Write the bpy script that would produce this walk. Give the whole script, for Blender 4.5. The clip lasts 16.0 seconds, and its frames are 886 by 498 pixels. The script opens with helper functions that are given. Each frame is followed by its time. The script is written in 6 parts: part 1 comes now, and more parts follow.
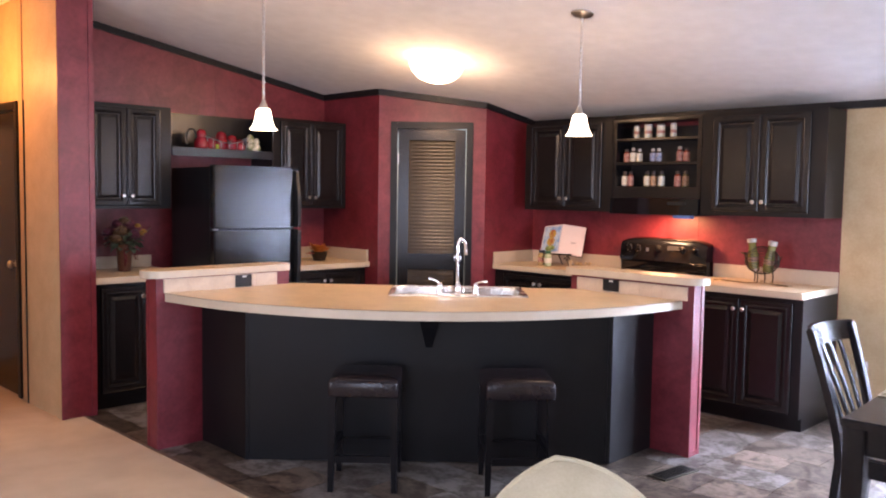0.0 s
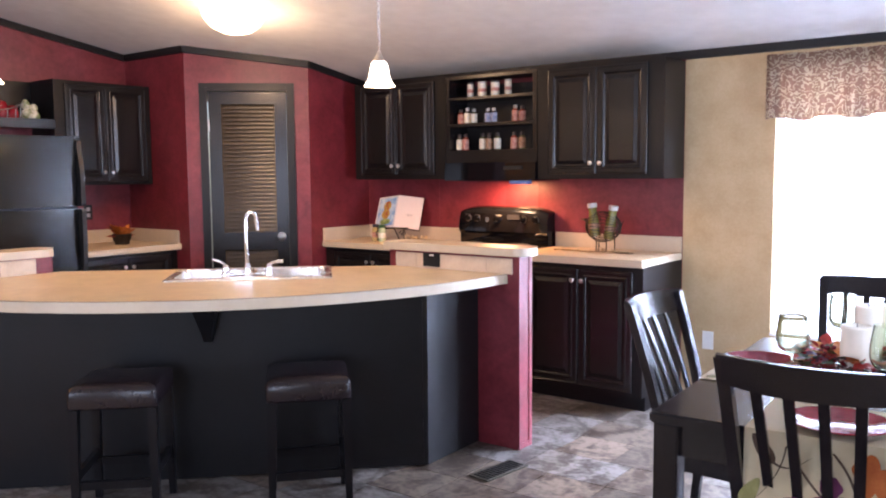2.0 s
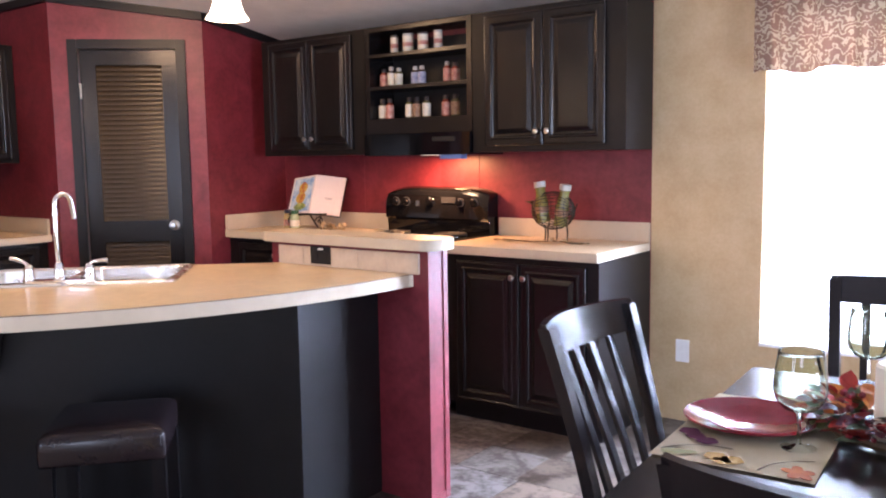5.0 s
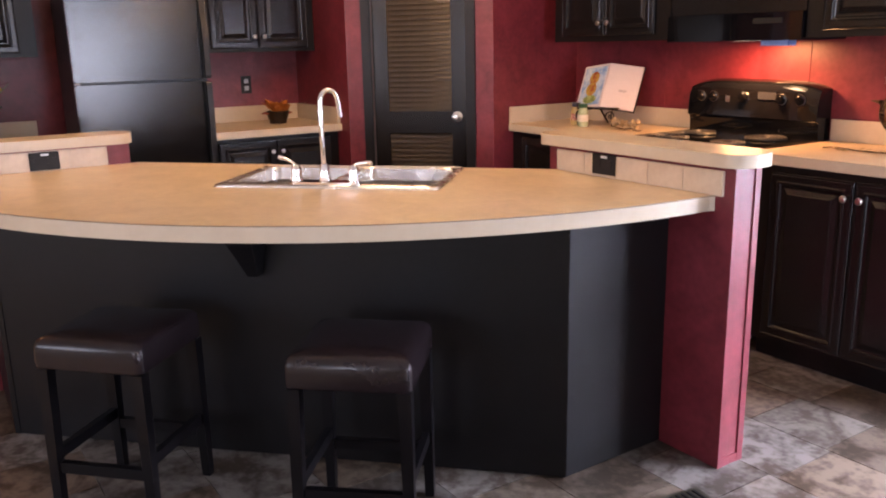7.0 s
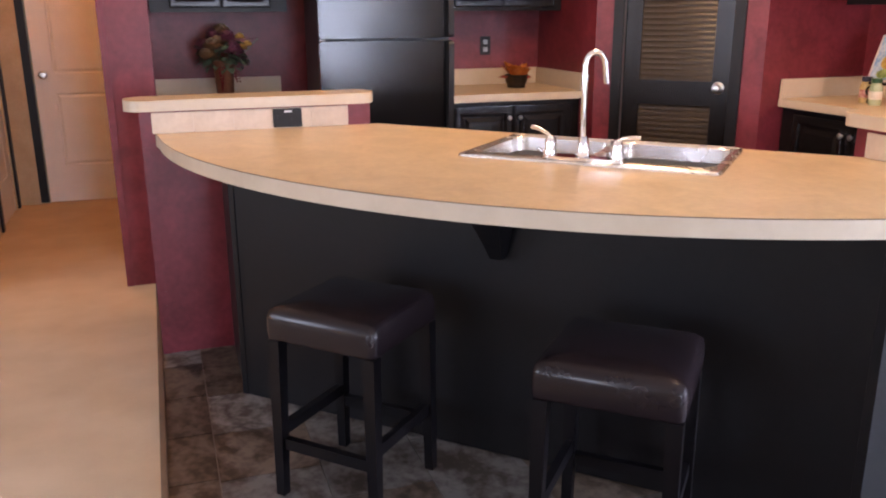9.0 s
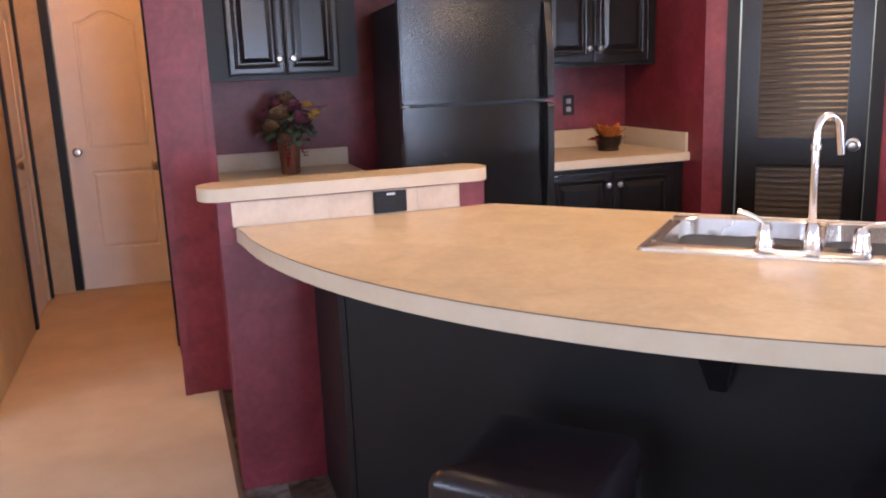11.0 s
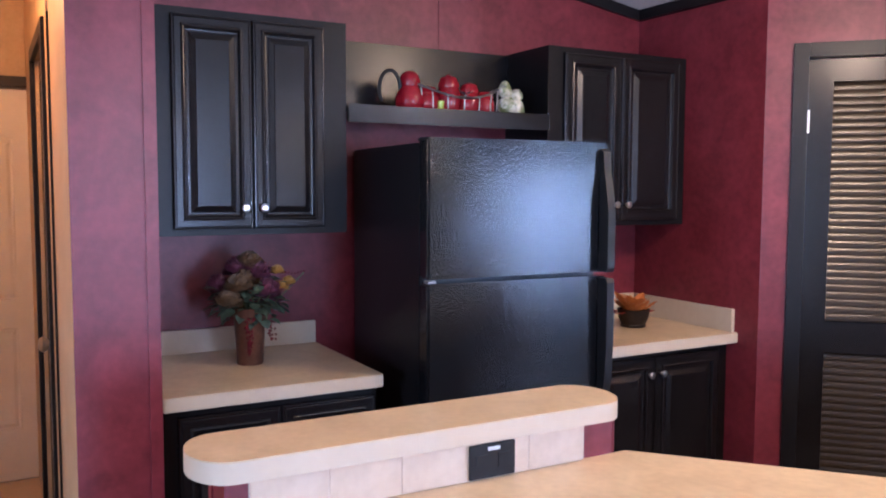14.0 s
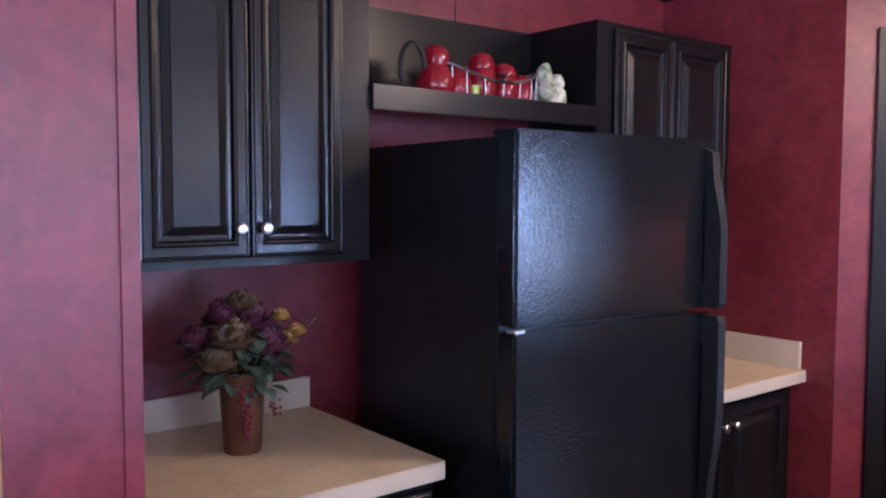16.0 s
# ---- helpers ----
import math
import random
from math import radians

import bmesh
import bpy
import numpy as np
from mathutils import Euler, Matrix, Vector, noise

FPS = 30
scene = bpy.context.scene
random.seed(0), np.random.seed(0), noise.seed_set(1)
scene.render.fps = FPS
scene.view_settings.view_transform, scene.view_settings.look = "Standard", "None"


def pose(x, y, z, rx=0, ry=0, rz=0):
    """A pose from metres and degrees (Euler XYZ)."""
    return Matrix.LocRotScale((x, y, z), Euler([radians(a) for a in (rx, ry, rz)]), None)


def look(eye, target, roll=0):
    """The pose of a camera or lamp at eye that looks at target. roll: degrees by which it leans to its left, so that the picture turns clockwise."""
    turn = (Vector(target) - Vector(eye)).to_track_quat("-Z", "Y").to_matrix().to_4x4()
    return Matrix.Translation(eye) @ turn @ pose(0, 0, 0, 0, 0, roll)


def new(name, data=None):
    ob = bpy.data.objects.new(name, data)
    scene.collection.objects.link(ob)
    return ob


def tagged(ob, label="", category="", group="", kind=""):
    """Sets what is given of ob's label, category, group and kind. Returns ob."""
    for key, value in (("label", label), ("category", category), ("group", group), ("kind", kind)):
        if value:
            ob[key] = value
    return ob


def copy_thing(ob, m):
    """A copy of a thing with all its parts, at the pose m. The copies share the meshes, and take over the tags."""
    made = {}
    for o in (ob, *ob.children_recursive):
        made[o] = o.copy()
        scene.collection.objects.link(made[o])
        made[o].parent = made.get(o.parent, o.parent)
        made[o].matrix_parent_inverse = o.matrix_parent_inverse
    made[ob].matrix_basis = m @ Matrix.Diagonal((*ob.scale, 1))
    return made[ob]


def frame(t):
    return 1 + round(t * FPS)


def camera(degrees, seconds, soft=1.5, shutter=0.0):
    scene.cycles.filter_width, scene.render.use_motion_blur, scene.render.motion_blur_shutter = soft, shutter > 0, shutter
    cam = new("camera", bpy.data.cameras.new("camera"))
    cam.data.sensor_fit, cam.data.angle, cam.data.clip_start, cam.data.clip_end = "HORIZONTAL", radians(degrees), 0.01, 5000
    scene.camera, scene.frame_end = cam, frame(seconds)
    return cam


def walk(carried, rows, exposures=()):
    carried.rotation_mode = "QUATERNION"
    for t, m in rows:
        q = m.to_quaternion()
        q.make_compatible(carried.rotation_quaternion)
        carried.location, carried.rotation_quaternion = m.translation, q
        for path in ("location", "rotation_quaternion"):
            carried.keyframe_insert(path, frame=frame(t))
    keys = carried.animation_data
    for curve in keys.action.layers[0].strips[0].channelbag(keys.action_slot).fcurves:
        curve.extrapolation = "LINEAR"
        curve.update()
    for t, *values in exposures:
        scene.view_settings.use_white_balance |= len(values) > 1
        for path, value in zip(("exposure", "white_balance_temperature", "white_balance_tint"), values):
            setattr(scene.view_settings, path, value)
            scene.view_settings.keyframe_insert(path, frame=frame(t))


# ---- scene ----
cam = camera(56.1, 16.0, soft=2.0)
PATH = [
    (0, (0.283, -0.237, 1.512), (-1.118, 1.185, 1.378), 0.9),
    (0.5, (0.235, 0.018, 1.488), (-1.16, 1.445, 1.348), 1.0),
    (1, (0.242, 0.24, 1.479), (-1.109, 1.707, 1.335), 0.6),
    (1.5, (0.245, 0.411, 1.462), (-1.03, 1.944, 1.309), 0.3),
    (2, (0.196, 0.584, 1.43), (-1.004, 2.174, 1.248), -0.5),
    (2.5, (0.141, 0.738, 1.387), (-0.961, 2.396, 1.197), -1.2),
    (3, (0.1, 0.898, 1.359), (-0.89, 2.623, 1.147), -1.4),
    (3.2, (0.099, 0.982, 1.352), (-0.851, 2.728, 1.13), -1.3),
    (5.3, (-0.135, 1.72, 1.352), (-1.406, 3.248, 1.131), -0.5),
    (5.5, (-0.139, 1.75, 1.363), (-1.482, 3.214, 1.132), -0.3),
    (6, (-0.205, 1.855, 1.377), (-1.69, 3.167, 1.11), -0.4),
    (6.5, (-0.324, 1.955, 1.389), (-1.897, 3.135, 1.024), -0.8),
    (7, (-0.415, 2.031, 1.39), (-2.038, 3.097, 0.911), -1.2),
    (7.5, (-0.493, 2.085, 1.402), (-2.163, 3.037, 0.847), -0.7),
    (8, (-0.56, 2.093, 1.4), (-2.283, 2.929, 0.824), 0.3),
    (8.5, (-0.646, 2.08, 1.384), (-2.425, 2.802, 0.82), 0.7),
    (9, (-0.792, 2.056, 1.362), (-2.613, 2.672, 0.813), -0.3),
    (9.2, (-0.853, 2.022, 1.36), (-2.682, 2.62, 0.814), -0.5),
    (11.3, (-1.609, 1.814, 1.395), (-3.472, 2.433, 1.012), -2.4),
    (11.5, (-1.683, 1.786, 1.406), (-3.549, 2.414, 1.055), -2.4),
    (12, (-1.867, 1.754, 1.424), (-3.744, 2.393, 1.16), -1.6),
    (12.5, (-2.06, 1.75, 1.476), (-3.925, 2.434, 1.244), -0.4),
    (13, (-2.287, 1.695, 1.492), (-4.12, 2.468, 1.279), 0.5),
    (13.5, (-2.496, 1.638, 1.526), (-4.274, 2.533, 1.336), 0.9),
    (14, (-2.722, 1.618, 1.531), (-4.469, 2.58, 1.382), 0.2),
    (14.5, (-2.958, 1.613, 1.526), (-4.68, 2.623, 1.411), -0.4),
    (15, (-3.227, 1.559, 1.525), (-4.912, 2.633, 1.434), -0.2),
    (15.5, (-3.461, 1.532, 1.523), (-5.087, 2.693, 1.421), 0.1),
    (16, (-3.693, 1.554, 1.537), (-5.257, 2.795, 1.408), 0.2),
]
EXPOSURES = [(0.0, 0.24, 6400, 26), (3.2, 0.32, 6050, 22), (5.5, 0.19, 6450, 26), (6.5, 0.04, 7050, 29), (8.0, 0.1, 6950, 27), (9.0, 0.22, 6650, 26), (11.5, 0.35, 5850, 21), (13.0, 0.45, 5100, 18), (14.0, 0.47, 5050, 22), (16.0, 0.51, 4950, 23)]
walk(cam, [(t, look(eye, target, roll)) for t, eye, target, roll in PATH], EXPOSURES)

# ---- light ----
world = bpy.data.worlds.new("world")
scene.world = world
world.use_nodes = True
_wn = world.node_tree.nodes
_sky = _wn.new("ShaderNodeTexSky")
_sky.sky_type, _sky.sun_disc = "NISHITA", False
_sky.sun_elevation, _sky.sun_rotation = radians(40), radians(160)
world.node_tree.links.new(_sky.outputs[0], _wn["Background"].inputs[0])
_wn["Background"].inputs[1].default_value = 0.12


def lamp(name, kind, m, energy, color, size=0.1, size_y=None):
    data = bpy.data.lights.new(name, kind)
    data.energy, data.color = energy, color
    if kind == "AREA":
        data.shape, data.size, data.size_y = "RECTANGLE", size, size_y or size
    elif kind == "SUN":
        data.angle = size
    else:
        data.shadow_soft_size = size
    ob = new(name, data)
    ob.matrix_world = m
    return ob


DAY = (0.66, 0.81, 1.0)
WARM = (1.0, 0.66, 0.36)
WIN_A, WIN_B = (-1.215, -0.415), (-0.335, 0.465)     # x spans of the dining windows
YN, XW = 5.72, -5.86                               # stove wall, fridge wall
lamp("sun", "SUN", look((3, -6, 8), (0, 0, 0)), 2.5, (1.0, 0.95, 0.86), radians(0.5))
for a, b in (WIN_A, WIN_B):
    lamp("window_sky", "AREA", look(((a + b) / 2, YN + 0.17, 1.27), ((a + b) / 2, YN - 1, 1.27)), 400, DAY, 0.78, 1.6)
# added fill lamps in two unseen south openings, to brighten floor and island
for x_, e_ in ((-2.6, 55), (1.05, 75)):
    lamp("south_sky", "AREA", look((x_, -2.06, 1.35), (x_, 0, 1.35)), e_, DAY, 1.6, 1.2)
lamp("patio_sky", "AREA", look((3.58, 3.20, 1.07), (2.5, 3.20, 1.07)), 165, DAY, 1.18, 1.92)
lamp("dome_bulb", "POINT", pose(-3.95, 3.97, 2.27), 15, WARM, 0.1)
lamp("dome_glow", "AREA", look((-3.95, 3.97, 2.18), (-3.95, 3.97, 0)), 14, WARM, 0.3, 0.3)
lamp("pendant_bulb", "POINT", pose(-3.659, 2.343, 1.82), 5, WARM, 0.03)
lamp("pendant_bulb", "POINT", pose(-2.458, 3.61, 1.82), 5, WARM, 0.03)
lamp("hood_bulb", "AREA", look((-3.0, 5.50, 1.36), (-3.0, 5.56, 0)), 14.5, (1.0, 0.50, 0.20), 0.2, 0.08)
lamp("hall_bulb", "POINT", pose(-6.0, 1.42, 2.30), 23, (1.0, 0.41, 0.10), 0.08)

# ---- materials ----


def mat(name, c1, c2=None, rough=0.5, metal=0.0, scale=6.0, fine=60.0, bump=0.0, bscale=200.0, spec=0.5,
        coat=0.0, transmission=0.0, emit=None, estr=0.0, rand=0.0, alpha=None, stretch=(1, 1, 1), contrast=(0.35, 0.65), world_space=False, distort=0.0):
    """Two-scale mottled surface: c1 to c2 by broad and fine noise, with relief and uneven gloss."""
    m = bpy.data.materials.new(name)
    m.use_nodes = True
    nt = m.node_tree
    n, l = nt.nodes, nt.links
    b = n["Principled BSDF"]
    b.inputs["Roughness"].default_value = rough
    b.inputs["Metallic"].default_value = metal
    b.inputs["Specular IOR Level"].default_value = spec
    b.inputs["Coat Weight"].default_value = coat
    b.inputs["Transmission Weight"].default_value = transmission
    if emit:
        b.inputs["Emission Color"].default_value = (*emit, 1)
        b.inputs["Emission Strength"].default_value = estr
    if c2 is None:
        b.inputs["Base Color"].default_value = (*c1, 1)
        if not bump:
            return m
    tc = n.new("ShaderNodeTexCoord")
    mp = n.new("ShaderNodeMapping")
    mp.inputs["Scale"].default_value = stretch
    if world_space:
        l.new(n.new("ShaderNodeNewGeometry").outputs["Position"], mp.inputs["Vector"])
    else:
        l.new(tc.outputs["Object"], mp.inputs["Vector"])
    if c2 is not None:
        na, nb = n.new("ShaderNodeTexNoise"), n.new("ShaderNodeTexNoise")
        na.inputs["Scale"].default_value, nb.inputs["Scale"].default_value = scale, fine
        na.inputs["Distortion"].default_value = distort
        na.inputs["Detail"].default_value, nb.inputs["Detail"].default_value = 4, 3
        l.new(mp.outputs[0], na.inputs["Vector"])
        l.new(mp.outputs[0], nb.inputs["Vector"])
        mx = n.new("ShaderNodeMath")
        mx.operation = "MULTIPLY_ADD"
        mx.inputs[1].default_value = 0.35
        l.new(nb.outputs["Fac"], mx.inputs[0])
        m2 = n.new("ShaderNodeMath")
        m2.operation = "MULTIPLY"
        m2.inputs[1].default_value = 0.65
        l.new(na.outputs["Fac"], m2.inputs[0])
        l.new(m2.outputs[0], mx.inputs[2])
        rp = n.new("ShaderNodeValToRGB")
        rp.color_ramp.elements[0].position, rp.color_ramp.elements[1].position = contrast
        rp.color_ramp.elements[0].color, rp.color_ramp.elements[1].color = (*c1, 1), (*c2, 1)
        l.new(mx.outputs[0], rp.inputs[0])
        col = rp.outputs[0]
        if rand:
            oi = n.new("ShaderNodeObjectInfo")
            hs = n.new("ShaderNodeHueSaturation")
            mr = n.new("ShaderNodeMapRange")
            mr.inputs["To Min"].default_value, mr.inputs["To Max"].default_value = 1 - rand, 1 + rand
            l.new(oi.outputs["Random"], mr.inputs["Value"])
            l.new(mr.outputs[0], hs.inputs["Value"])
            l.new(col, hs.inputs["Color"])
            col = hs.outputs[0]
        l.new(col, b.inputs["Base Color"])
        rr = n.new("ShaderNodeMapRange")
        rr.inputs["To Min"].default_value, rr.inputs["To Max"].default_value = max(0.02, rough - 0.025), min(1, rough + 0.025)
        l.new(na.outputs["Fac"], rr.inputs["Value"])
        l.new(rr.outputs[0], b.inputs["Roughness"])
    if bump:
        nz = n.new("ShaderNodeTexNoise")
        nz.inputs["Scale"].default_value, nz.inputs["Detail"].default_value = bscale, 3
        l.new(mp.outputs[0], nz.inputs["Vector"])
        bp = n.new("ShaderNodeBump")
        bp.inputs["Strength"].default_value, bp.inputs["Distance"].default_value = bump, 0.002
        l.new(nz.outputs["Fac"], bp.inputs["Height"])
        l.new(bp.outputs[0], b.inputs["Normal"])
    return m


RED = mat("burgundy_wall_vinyl", (0.120, 0.0125, 0.0185), (0.205, 0.0275, 0.0390), rough=0.42, scale=6, fine=40, bump=0.15, bscale=120, distort=1.0)
TAN = mat("tan_wall_vinyl", (0.46, 0.325, 0.17), (0.55, 0.405, 0.235), rough=0.5, scale=7, fine=70, bump=0.12, bscale=150)
CEIL = mat("ceiling_texture", (0.74, 0.72, 0.70), (0.82, 0.80, 0.78), rough=0.9, scale=9, fine=160, bump=0.5, bscale=220)
BLACK = mat("espresso_wood", (0.0060, 0.0052, 0.0056), (0.0095, 0.0080, 0.0082), rough=0.25, spec=0.35, scale=3, fine=40)
CASE = mat("espresso_case", (0.0060, 0.0052, 0.0056), (0.0095, 0.0080, 0.0082), rough=0.36, spec=0.22, scale=3, fine=40)
TRIMB = mat("black_trim", (0.006, 0.0055, 0.006), (0.009, 0.008, 0.009), rough=0.38, spec=0.3, scale=8, fine=60)
PANEL = mat("island_panel", (0.0053, 0.0048, 0.0056), (0.0075, 0.0069, 0.0079), rough=0.42, spec=0.23, scale=4, fine=50)
SLAT = mat("louvre_paint", (0.026, 0.016, 0.008), (0.036, 0.023, 0.012), rough=0.26, spec=0.34, scale=5, fine=60)
COUNTER = mat("laminate_counter", (0.510, 0.382, 0.232), (0.645, 0.502, 0.322), rough=0.30, spec=0.42, scale=8, fine=48, contrast=(0.36, 0.66), world_space=True, distort=0.8)
EDGE = mat("laminate_edge", (0.50, 0.41, 0.30), (0.58, 0.49, 0.37), rough=0.35, scale=9, fine=40, contrast=(0.25, 0.75))
SPLASH = mat("splash_tile", (0.57, 0.44, 0.32), (0.67, 0.54, 0.41), rough=0.35, scale=12, fine=50, rand=0.04)
CARPET = mat("beige_carpet", (0.50, 0.375, 0.25), (0.60, 0.465, 0.325), rough=0.95, scale=4, fine=260, bump=0.9, bscale=420)
TILES = [mat("slate_vinyl_" + k, a, b, rough=0.44, scale=5.0, fine=34, rand=0.28, spec=0.20, bump=0.12, bscale=60, contrast=(0.41, 0.58), world_space=True, distort=1.8)
         for k, a, b in (("grey", (0.058, 0.043, 0.034), (0.180, 0.162, 0.150)), ("brown", (0.044, 0.028, 0.019), (0.150, 0.112, 0.086)),
                         ("umber", (0.038, 0.026, 0.019), (0.120, 0.092, 0.072)), ("cream", (0.072, 0.054, 0.041), (0.212, 0.188, 0.168)))]
GROUT = mat("vinyl_joint", (0.085, 0.070, 0.058), (0.125, 0.105, 0.088), rough=0.5)
CHROME = mat("chrome", (0.86, 0.86, 0.87), rough=0.07, metal=1.0)
NICKEL = mat("brushed_nickel", (0.62, 0.60, 0.57), rough=0.28, metal=1.0)
STEEL = mat("sink_steel", (0.78, 0.76, 0.73), (0.85, 0.83, 0.80), rough=0.27, metal=1.0, scale=8, fine=140)
FRIDGE = mat("textured_black_enamel", (0.006, 0.006, 0.007), (0.009, 0.009, 0.010), rough=0.06, spec=0.55, scale=6, fine=80, bump=0.40, bscale=125)
FRIDGE_SIDE = mat("black_enamel_side", (0.005, 0.005, 0.006), (0.007, 0.007, 0.008), rough=0.4, scale=6, fine=80, bump=0.3, bscale=120)
GLOSS = mat("gloss_black", (0.005, 0.005, 0.006), rough=0.05, spec=0.38)
MATTE = mat("matte_black", (0.008, 0.008, 0.009), (0.012, 0.012, 0.013), rough=0.5, spec=0.3)
LEATHER = mat("brown_leather", (0.0105, 0.0066, 0.0082), (0.0135, 0.0086, 0.0104), rough=0.25, spec=0.36, scale=12, fine=90, bump=0.07, bscale=260)
DARKWOOD = mat("dark_chair_wood", (0.0075, 0.0055, 0.0070), (0.0095, 0.0070, 0.0085), rough=0.23, spec=0.32, scale=5, fine=60)
STOOLWOOD = mat("stool_leg_paint", (0.0040, 0.0034, 0.0044), (0.0056, 0.0048, 0.0060), rough=0.34, spec=0.20, scale=5, fine=60)
WHITE = mat("white_door_paint", (0.70, 0.66, 0.60), (0.76, 0.72, 0.66), rough=0.42, scale=8, fine=80, bump=0.08, bscale=90)
WHITEP = mat("white_plastic", (0.75, 0.75, 0.74), (0.82, 0.82, 0.81), rough=0.35)
SHADE = mat("lit_frosted_glass", (0.9, 0.86, 0.78), rough=0.4, emit=(1.0, 0.80, 0.55), estr=7.0)
DOMEG = mat("lit_dome_glass", (0.9, 0.86, 0.78), rough=0.4, emit=(1.0, 0.68, 0.34), estr=12.0)
LENSG = mat("lit_hood_lens", (0.8, 0.8, 0.8), rough=0.3, emit=(1.0, 0.85, 0.65), estr=1.5)

# ---- mesh helpers ----


def part(name, bm, material, parent=None, label="", m=None, smooth=False, bevel=0.0):
    if bevel:
        bmesh.ops.bevel(bm, geom=[e for e in bm.edges if e.calc_face_angle(0) > 0.6], offset=bevel, segments=2, affect="EDGES", clamp_overlap=True)
    bmesh.ops.recalc_face_normals(bm, faces=bm.faces)
    me = bpy.data.meshes.new(name)
    bm.to_mesh(me)
    bm.free()
    if smooth:
        me.shade_smooth()
        me.set_sharp_from_angle(angle=radians(38))
    me.materials.append(material)
    ob = new(name, me)
    if parent is not None:
        ob.parent = parent
    if m is not None:
        ob.matrix_local = m
    if label:
        tagged(ob, label)
    return ob


def share(ob, name, parent, m):
    o = new(name, ob.data)
    o.parent = parent
    o.matrix_local = m
    return o


def thing(name, label, category, m, group="", kind=""):
    e = new(name)
    e.empty_display_size = 0.1
    e.matrix_world = m
    return tagged(e, label, category, group, kind)


def put(bm, lo, hi):
    """Adds a box between two corners."""
    c = [(a + b) / 2 for a, b in zip(lo, hi)]
    s = [abs(b - a) for a, b in zip(lo, hi)]
    bmesh.ops.create_cube(bm, size=1, matrix=Matrix.Translation(c) @ Matrix.Diagonal((*s, 1)))
    return bm


def box(lo, hi):
    return put(bmesh.new(), lo, hi)


def prism(poly, z0, z1, bm=None):
    bm = bm or bmesh.new()
    lo = [bm.verts.new((x, y, z0)) for x, y in poly]
    hi = [bm.verts.new((x, y, z1)) for x, y in poly]
    bm.faces.new(lo[::-1])
    bm.faces.new(hi)
    for i in range(len(poly)):
        j = (i + 1) % len(poly)
        bm.faces.new((lo[i], lo[j], hi[j], hi[i]))
    return bm


def slab(p, q, z0, z1, bm=None):
    """A plate between two height profiles z0(y), z1(y) given as points (x, y, z) lists of equal length."""
    bm = bm or bmesh.new()
    lo, hi = [bm.verts.new(v) for v in p], [bm.verts.new(v) for v in q]
    bm.faces.new(lo[::-1])
    bm.faces.new(hi)
    for i in range(len(p)):
        j = (i + 1) % len(p)
        bm.faces.new((lo[i], lo[j], hi[j], hi[i]))
    return bm


def lathe(profile, n=24, bm=None, at=(0, 0, 0)):
    bm = bm or bmesh.new()
    rings = []
    for r, z in profile:
        if r < 1e-5:
            rings.append([bm.verts.new((at[0], at[1], at[2] + z))])
        else:
            rings.append([bm.verts.new((at[0] + r * math.cos(2 * math.pi * k / n), at[1] + r * math.sin(2 * math.pi * k / n), at[2] + z)) for k in range(n)])
    for a, b in zip(rings, rings[1:]):
        for k in range(n):
            j = (k + 1) % n
            if len(a) == 1 and len(b) == 1:
                continue
            if len(a) == 1:
                bm.faces.new((a[0], b[j], b[k]))
            elif len(b) == 1:
                bm.faces.new((a[k], a[j], b[0]))
            else:
                bm.faces.new((a[k], a[j], b[j], b[k]))
    return bm


def tube(points, r, n=10, bm=None, r_end=None):
    bm = bm or bmesh.new()
    pts = [Vector(p) for p in points]
    rings = []
    up = Vector((0.13, 0.27, 0.95))
    for i, p in enumerate(pts):
        d = (pts[min(i + 1, len(pts) - 1)] - pts[max(i - 1, 0)]).normalized()
        if abs(d.dot(up)) > 0.97:
            up = Vector((0.9, 0.3, 0.1))
        a = d.cross(up).normalized()
        b = a.cross(d)
        up = b
        rr = r if r_end is None else r + (r_end - r) * i / (len(pts) - 1)
        rings.append([bm.verts.new(p + rr * (math.cos(2 * math.pi * k / n) * a + math.sin(2 * math.pi * k / n) * b)) for k in range(n)])
    for a, b in zip(rings, rings[1:]):
        for k in range(n):
            j = (k + 1) % n
            bm.faces.new((a[k], a[j], b[j], b[k]))
    bm.faces.new(rings[0][::-1])
    bm.faces.new(rings[-1])
    return bm


def panel(bm, x0, z0, x1, z1, steps, y=0.0, arch=0.0):
    """Concentric moulded rings in the plane y, facing -y; steps are (inset, y offset). arch lifts the middle of the top edge."""
    rings = []
    for inset, dy in steps:
        a, b, c, d = x0 + inset, x1 - inset, z0 + inset, z1 - inset
        pts = [(a, c), (b, c)]
        k = 10 if arch else 1
        for i in range(k + 1):
            s = i / k
            pts.append((b + (a - b) * s, d + arch * (0.5 - 0.5 * math.cos(2 * math.pi * s)) if arch else d))
        rings.append([bm.verts.new((px, y + dy, pz)) for px, pz in pts])
    for r, q in zip(rings, rings[1:]):
        for i in range(len(r)):
            j = (i + 1) % len(r)
            bm.faces.new((r[i], r[j], q[j], q[i]))
    bm.faces.new(rings[-1])
    return rings[0]


